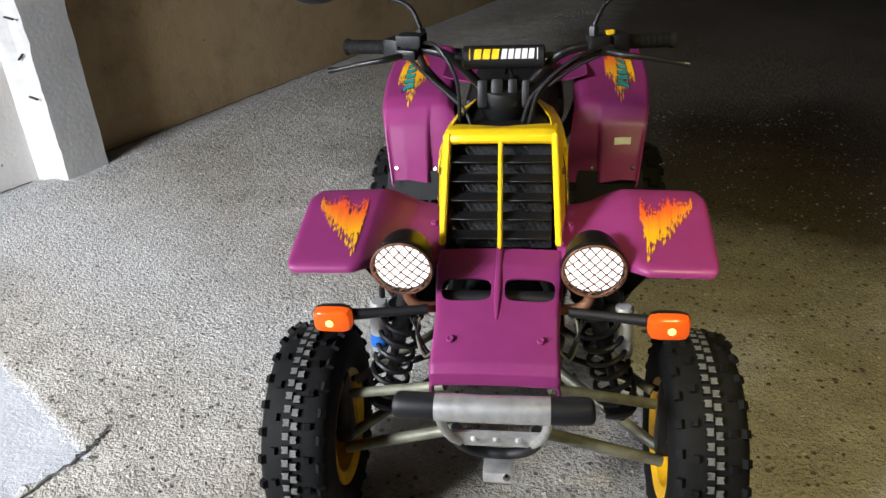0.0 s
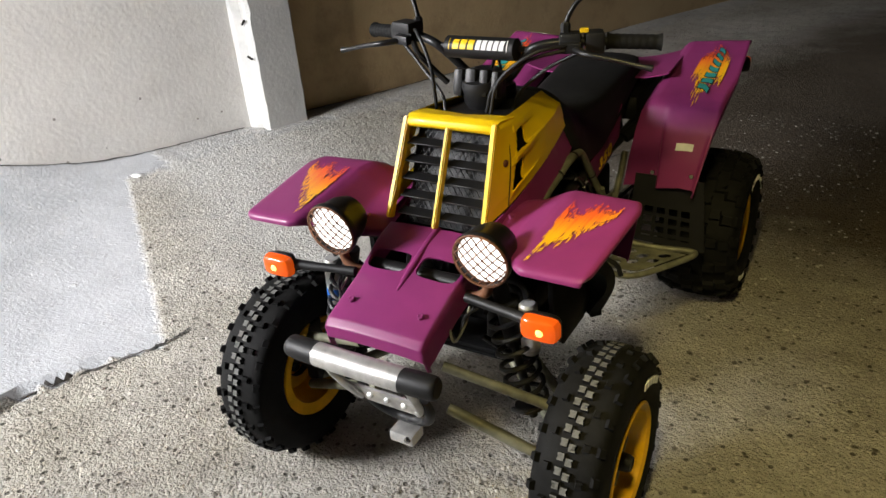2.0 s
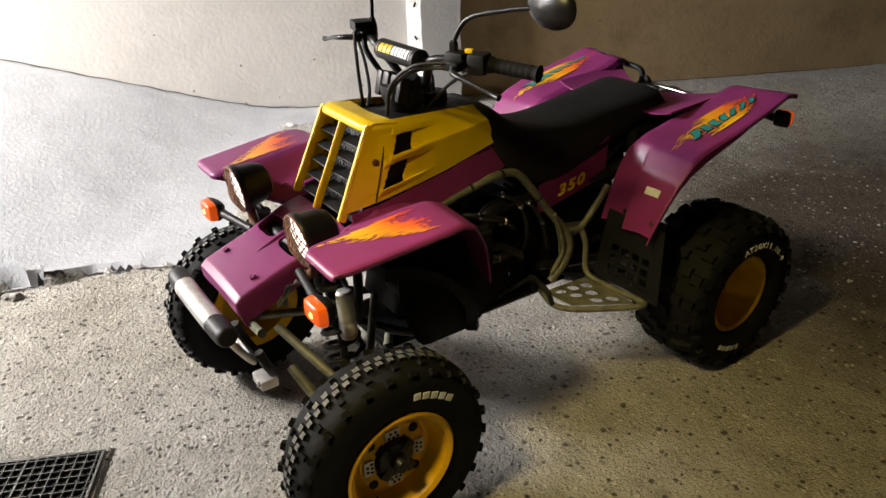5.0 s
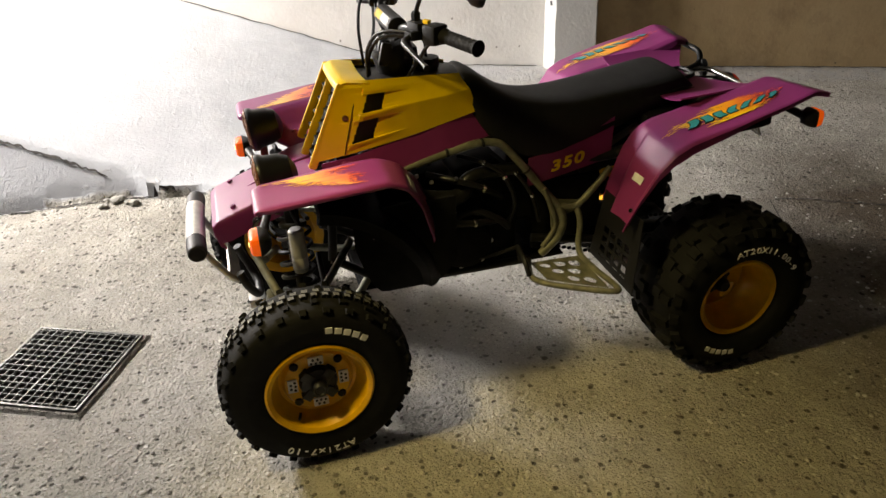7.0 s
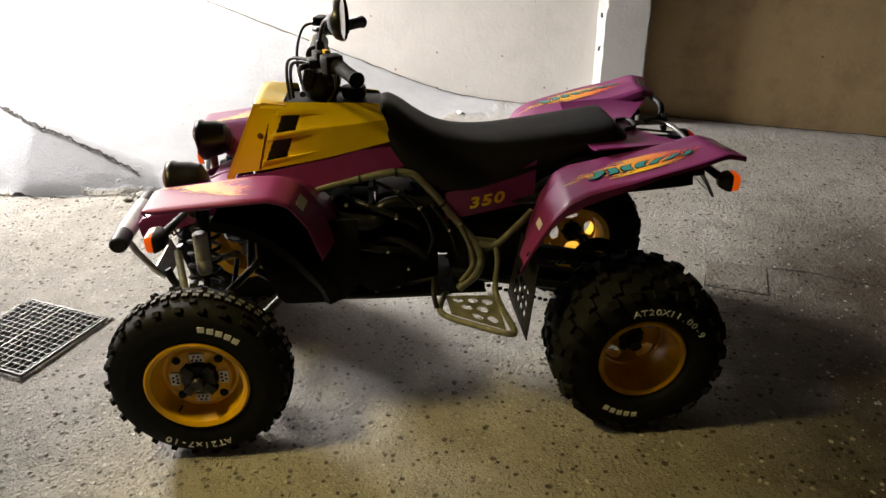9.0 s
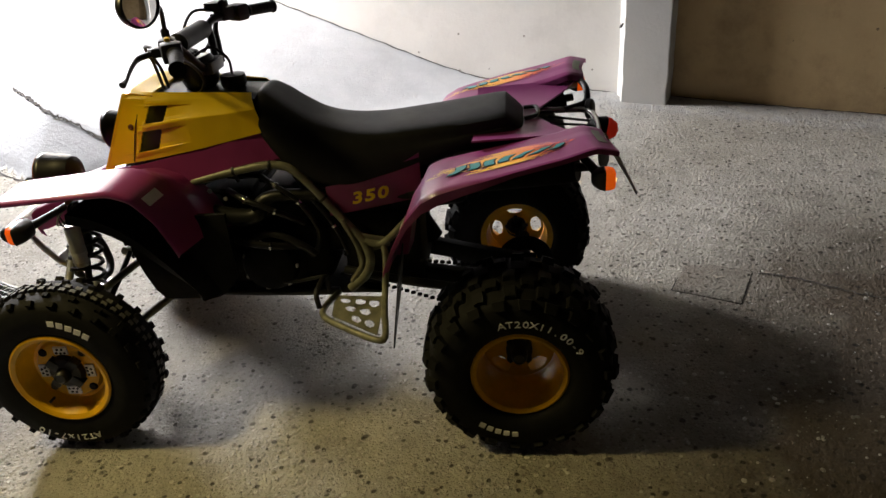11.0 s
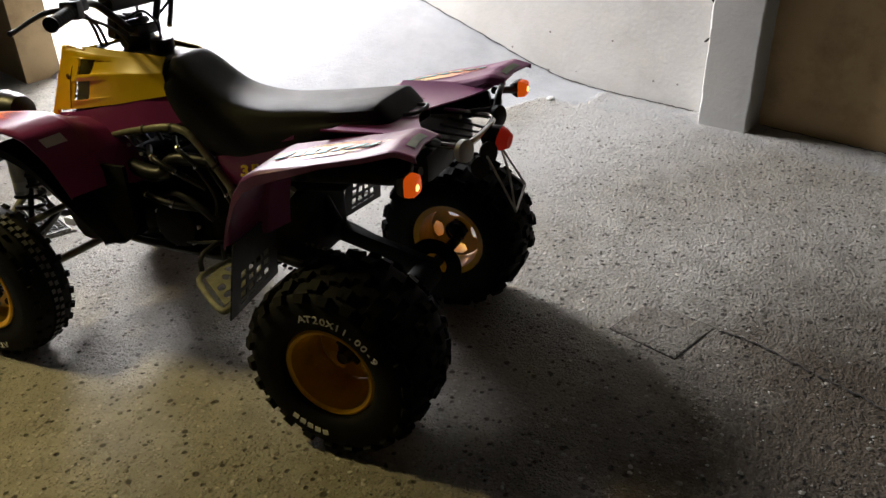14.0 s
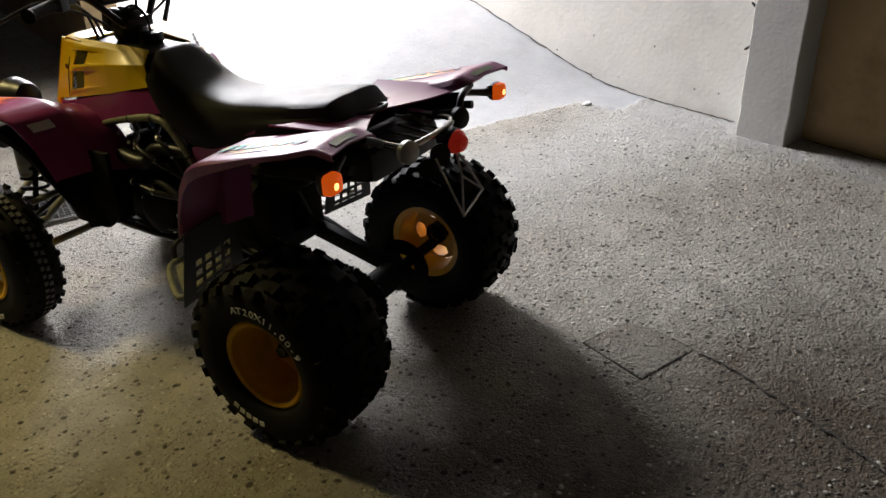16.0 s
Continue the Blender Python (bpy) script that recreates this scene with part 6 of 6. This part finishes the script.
    add_lathe(bm, [(0.0, 0.030), (0.020, 0.024), (0.032, 0.006), (0.034, -0.004), (0.033, -0.006)], 28, axis_to((-0.053, 1.498, 0.716), (0.1, 1, -0.15)))
    part("lens", bm, M["red"], lamp, "red tail lamp lens")
    bm = bmesh.new()
    add_lathe(bm, [(0.034, -0.004), (0.036, -0.012), (0.030, -0.045), (0.015, -0.06), (0, -0.06)], 28, axis_to((-0.053, 1.498, 0.716), (0.1, 1, -0.15)))
    part("housing", bm, M["black"], lamp)
    # plate holder: a thin bent wire frame without a plate
    h = empty("plate_holder", quad)
    def wire(pts, r=0.0032):
        bm = bmesh.new()
        add_tube(bm, pts, r, 8, 1, False)
        part("wire", bm, M["silver_paint"], h)
    A, B, C, D = (0.045, 1.49, 0.700), (-0.055, 1.49, 0.70), (-0.090, 1.555, 0.575), (0.052, 1.565, 0.570)
    E, F = (-0.020, 1.53, 0.635), (0.052, 1.572, 0.553)
    wire([A, D])
    wire([B, C])
    wire([D, F, C])
    wire([E, F])
    wire([E, C])
    wire([B, E])
    for x, y, z in ((0.055, 1.475, 0.67), (0.005, 1.48, 0.695)):
        bm = bmesh.new()
        add_lathe(bm, [(0, 0.002), (0.030, 0.002), (0.030, -0.002), (0, -0.002)], 20, axis_to((x, y, z), (0.5, 0.8, 0.2)))
        part("bracket_tab", bm, M["steel"], h)
    # mud flap and air duct shapes under the tail
    bm = bmesh.new()
    add_box(bm, (0.0, 1.22, 0.69), (0.34, 0.32, 0.09), 0.03)
    part("under_tail", bm, M["black"], quad, "black plastic under-tail box")


build_rear_end()


def build_silencer(mir):
    """The black silencer can that runs under the rear fender."""
    s = empty("silencer", quad)
    bm = bmesh.new()
    add_tube(bm, [(0.155, 0.98, 0.62), (0.20, 1.06, 0.66), (0.235, 1.12, 0.692), (0.29, 1.36, 0.735), (0.294, 1.375, 0.738)], [0.018, 0.024, 0.038, 0.038, 0.028], 20, 5)
    part("can", bm, M["grime"], s, "black silencer can", mirror=mir)
    bm = bmesh.new()
    add_tube(bm, [(0.292, 1.37, 0.737), (0.298, 1.415, 0.742)], 0.012, 12, 1, False)
    part("outlet", bm, M["steel"], s, mirror=mir)


both(build_silencer)


# ---- floor details ----
CHASSIS = Matrix()


def build_drain():
    """A square sunken grate in a cement collar."""
    g = empty("drain_grate", label="square galvanised steel drain grate set in the floor", category="drain grate")
    g.matrix_world = SITE @ Matrix.Translation((-0.115, -0.765, 0.004)) @ Matrix.Rotation(radians(-24.4), 4, "Z")
    S = 0.372
    # flat dark sheet painted for the shade under the grate
    bm = bmesh.new()
    add_box(bm, (0, 0, 0.0005), (S, S, 0.005), 0.001)
    part("pit", bm, M["pit"], g, "flat dark sheet for the shaded drain pit")
    bm = bmesh.new()
    for k in (-1, 1):
        add_box(bm, (k * S / 2, 0, 0.006), (0.008, S + 0.008, 0.012), 0.002)
        add_box(bm, (0, k * S / 2, 0.006), (S + 0.008, 0.008, 0.012), 0.002)
    part("frame", bm, M["galv"], g)
    for k in range(14):
        bm = bmesh.new()
        add_box(bm, (-S / 2 + S * (k + 0.5) / 14, 0, 0.008), (0.0035, S, 0.009), 0.0008, None, 1)
        part("bar", bm, M["galv"], g)
    for k in range(14):
        bm = bmesh.new()
        add_box(bm, (0, -S / 2 + S * (k + 0.5) / 14, 0.0085), (S, 0.0035 if k != 6 else 0.006, 0.007), 0.0008, None, 1)
        part("bar", bm, M["galv"], g)
    bm = bmesh.new()
    lo, hi = S / 2 + 0.004, S / 2 + 0.026
    ring = lambda r, z: [Vector((r * a + 0.006 * noise.noise(Vector((a * 3 + i, b * 3, 1))), r * b + 0.006 * noise.noise(Vector((b * 3, a * 3 + i, 2))), z)) for i, (a, b) in enumerate(square)]
    square = [(1, -1 + 2 * k / 8) for k in range(8)] + [(1 - 2 * k / 8, 1) for k in range(8)] + [(-1, 1 - 2 * k / 8) for k in range(8)] + [(-1 + 2 * k / 8, -1) for k in range(8)]
    add_rings(bm, [ring(lo, 0.0), ring(lo, 0.006), ring(hi - 0.012, 0.005), ring(hi, -0.008)], caps=False)
    bmesh.ops.recalc_face_normals(bm, faces=bm.faces)
    part("collar", bm, M["ground"], g, "smooth cement collar")


def ribbon(name, pts, width, mat, label, category, lift=0.004, seed=1):
    """A thin ragged strip lying on the floor."""
    rng = random.Random(seed)
    bm = bmesh.new()
    path = spline([(x, y) for x, y in pts], 14)
    rows = []
    for i, q in enumerate(path):
        a, b = path[max(0, i - 1)], path[min(len(path) - 1, i + 1)]
        d = Vector((b[0] - a[0], b[1] - a[1], 0)).normalized()
        s = Vector((-d.y, d.x, 0))
        w = width * rng.uniform(0.35, 1.3) * (0.2 if i in (0, len(path) - 1) else 1)
        j = rng.uniform(-0.006, 0.006)
        row = []
        for k in (-0.5, 0.5):
            x, y = q[0] + s.x * (k * w + j), q[1] + s.y * (k * w + j)
            row.append(bm.verts.new((x, y, ground_z(x, y) + lift)))
        rows.append(row)
    for r, t in zip(rows, rows[1:]):
        bm.faces.new((r[0], r[1], t[1], t[0]))
    bmesh.ops.recalc_face_normals(bm, faces=bm.faces)
    thicken(bm, bm.faces[:], 0.002)
    return tagged(part(name, bm, mat), label, category, kind="structure")


M["collar"] = plaster("cement_collar", (0.23, 0.22, 0.19), (0.29, 0.28, 0.24), (0.18, 0.17, 0.15))
build_drain()
ribbon("floor_crack", [(crack_x(y, y > -0.6) + (0.012 if y > -0.6 else 0.034), y) for y in (-1.6, -1.35, -1.1, -0.85, -0.7, -0.55, -0.4, -0.2, 0.0, 0.1, 0.16)], 0.009, M["crack"], "dark crack along the broken edge of the ramp slab", "crack", seed=5)
ribbon("floor_crack", [(-0.45, 2.07), (-0.43, 2.16), (-0.335, 2.34), (-0.25, 2.49), (-0.18, 2.60), (-0.02, 2.82)], 0.006, M["crack"], "thin dark crack in the concrete floor", "crack", seed=6)
ribbon("floor_crack", [(-1.81, -1.63), (-1.72, -1.49), (-1.585, -1.29), (-1.535, -1.14), (-1.45, -0.925), (-1.375, -0.74)], 0.011, M["crack"], "ragged dark crack up the flank of the ramp", "crack", 0.006, seed=14)
ribbon("wall_crack", [tuple(wall_pt(s, 0.012).xy) for s in (-3.2, -2.4, -1.8, -1.2, -0.8, -0.4, -0.05)], 0.008, M["crack"], "dark gap between the ramp and the white wall", "crack", seed=8)
ribbon("wall_crack", [tuple(wall_pt(s, 0.006).xy) for s in (0.32, 0.6, 0.9, 1.3, 1.8, 2.6, 3.4)], 0.007, M["crack"], "dark gap between the floor and the ochre wall", "crack", seed=9)


def build_hatch():
    h = empty("floor_cover", label="small square concrete inspection cover flush with the floor", category="floor cover")
    z = ground_z(-0.45, 1.9)
    h.matrix_world = SITE @ Matrix.Translation((-0.402, 1.905, z + 0.002)) @ Matrix.Rotation(radians(-22), 4, "Z")
    bm = bmesh.new()
    add_box(bm, (0, 0, -0.004), (0.23, 0.23, 0.012), 0.003)
    # cover takes on the floor's painted shade so that it blends in
    falloff_layer = bm.verts.layers.float.new("painted_falloff")
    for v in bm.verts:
        v[falloff_layer] = 0.45
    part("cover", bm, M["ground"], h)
    bm = bmesh.new()
    for k in (-1, 1):
        add_box(bm, (k * 0.1175, 0, -0.003), (0.004, 0.238, 0.006), 0.001, None, 1)
        add_box(bm, (0, k * 0.1175, -0.003), (0.238, 0.004, 0.006), 0.001, None, 1)
    part("joint", bm, M["crack"], h)


build_hatch()


def build_rubble():
    rng = random.Random(21)
    for k in range(9):
        y = -0.72 + rng.uniform(-0.07, 0.09)
        x = crack_x(y, False) + 0.06 + rng.uniform(-0.03, 0.05)
        bm = bmesh.new()
        bmesh.ops.create_icosphere(bm, subdivisions=2, radius=1)
        r = rng.uniform(0.008, 0.028)
        for v in bm.verts:
            v.co *= r * (1 + 0.35 * noise.noise(v.co * 1.7 + Vector((k, 0, 0))))
            v.co.z *= 0.55
        o = part("rubble", bm, M["collar"], smooth=False)
        o.matrix_world = SITE @ Matrix.Translation((x, y, ground_z(x, y) + r * 0.3))
        tagged(o, "broken chunk of concrete by the ramp edge", "rubble", group="rubble at the ramp edge")
    # pale chip on the ramp foot
    bm = bmesh.new()
    bmesh.ops.create_icosphere(bm, subdivisions=2, radius=1)
    for v in bm.verts:
        v.co = Vector((v.co.x * 0.035, v.co.y * 0.02, v.co.z * 0.008)) * (1 + 0.4 * noise.noise(v.co * 2))
    o = part("paper_scrap", bm, M["white"], smooth=False)
    o.matrix_world = SITE @ Matrix.Translation((-2.33, 0.92, ground_z(-2.33, 0.92) + 0.004))
    tagged(o, "small white scrap lying on the floor", "scrap")


build_rubble()


def build_aggregate():
    """Small stones bared by wear, standing proud of the cement over the open floor."""
    rng = random.Random(77)
    ico = bmesh.new()
    bmesh.ops.create_icosphere(ico, subdivisions=1, radius=1)
    base = [v.co.copy() for v in ico.verts]
    tris = [tuple(v.index for v in f.verts) for f in ico.faces]
    ico.free()
    verts, faces = [], []
    while len(verts) < 12 * 9000:
        x, y = rng.uniform(-2.0, 1.7), rng.uniform(-1.4, 3.2)
        s, n = wall_sn(x, y)
        if n < 0.25 or cement_mask(x, y) > 0.3 or math.hypot(x + 0.115, y + 0.765) < 0.30:
            continue
        r = 0.0025 + 0.0075 * rng.random() ** 3
        a, flat, squash = rng.uniform(0, math.tau), rng.uniform(0.35, 0.6), rng.uniform(0.55, 1.0)
        k, z = len(verts), ground_z(x, y)
        for c in base:
            p, q = c.x * r * rng.uniform(0.8, 1.15), c.y * r * squash * rng.uniform(0.8, 1.15)
            verts.append((x + p * math.cos(a) - q * math.sin(a), y + p * math.sin(a) + q * math.cos(a), z + c.z * r * flat))
        faces += [tuple(k + i for i in f) for f in tris]
    me = bpy.data.meshes.new("floor_aggregate")
    me.from_pydata(verts, [], faces)
    me.materials.append(M["pebble"])
    ob = new("floor_aggregate", me)
    ob.matrix_world = SITE
    tagged(ob, "small pale and dark stones bared in the worn concrete floor", "gravel", kind="stuff")


build_aggregate()
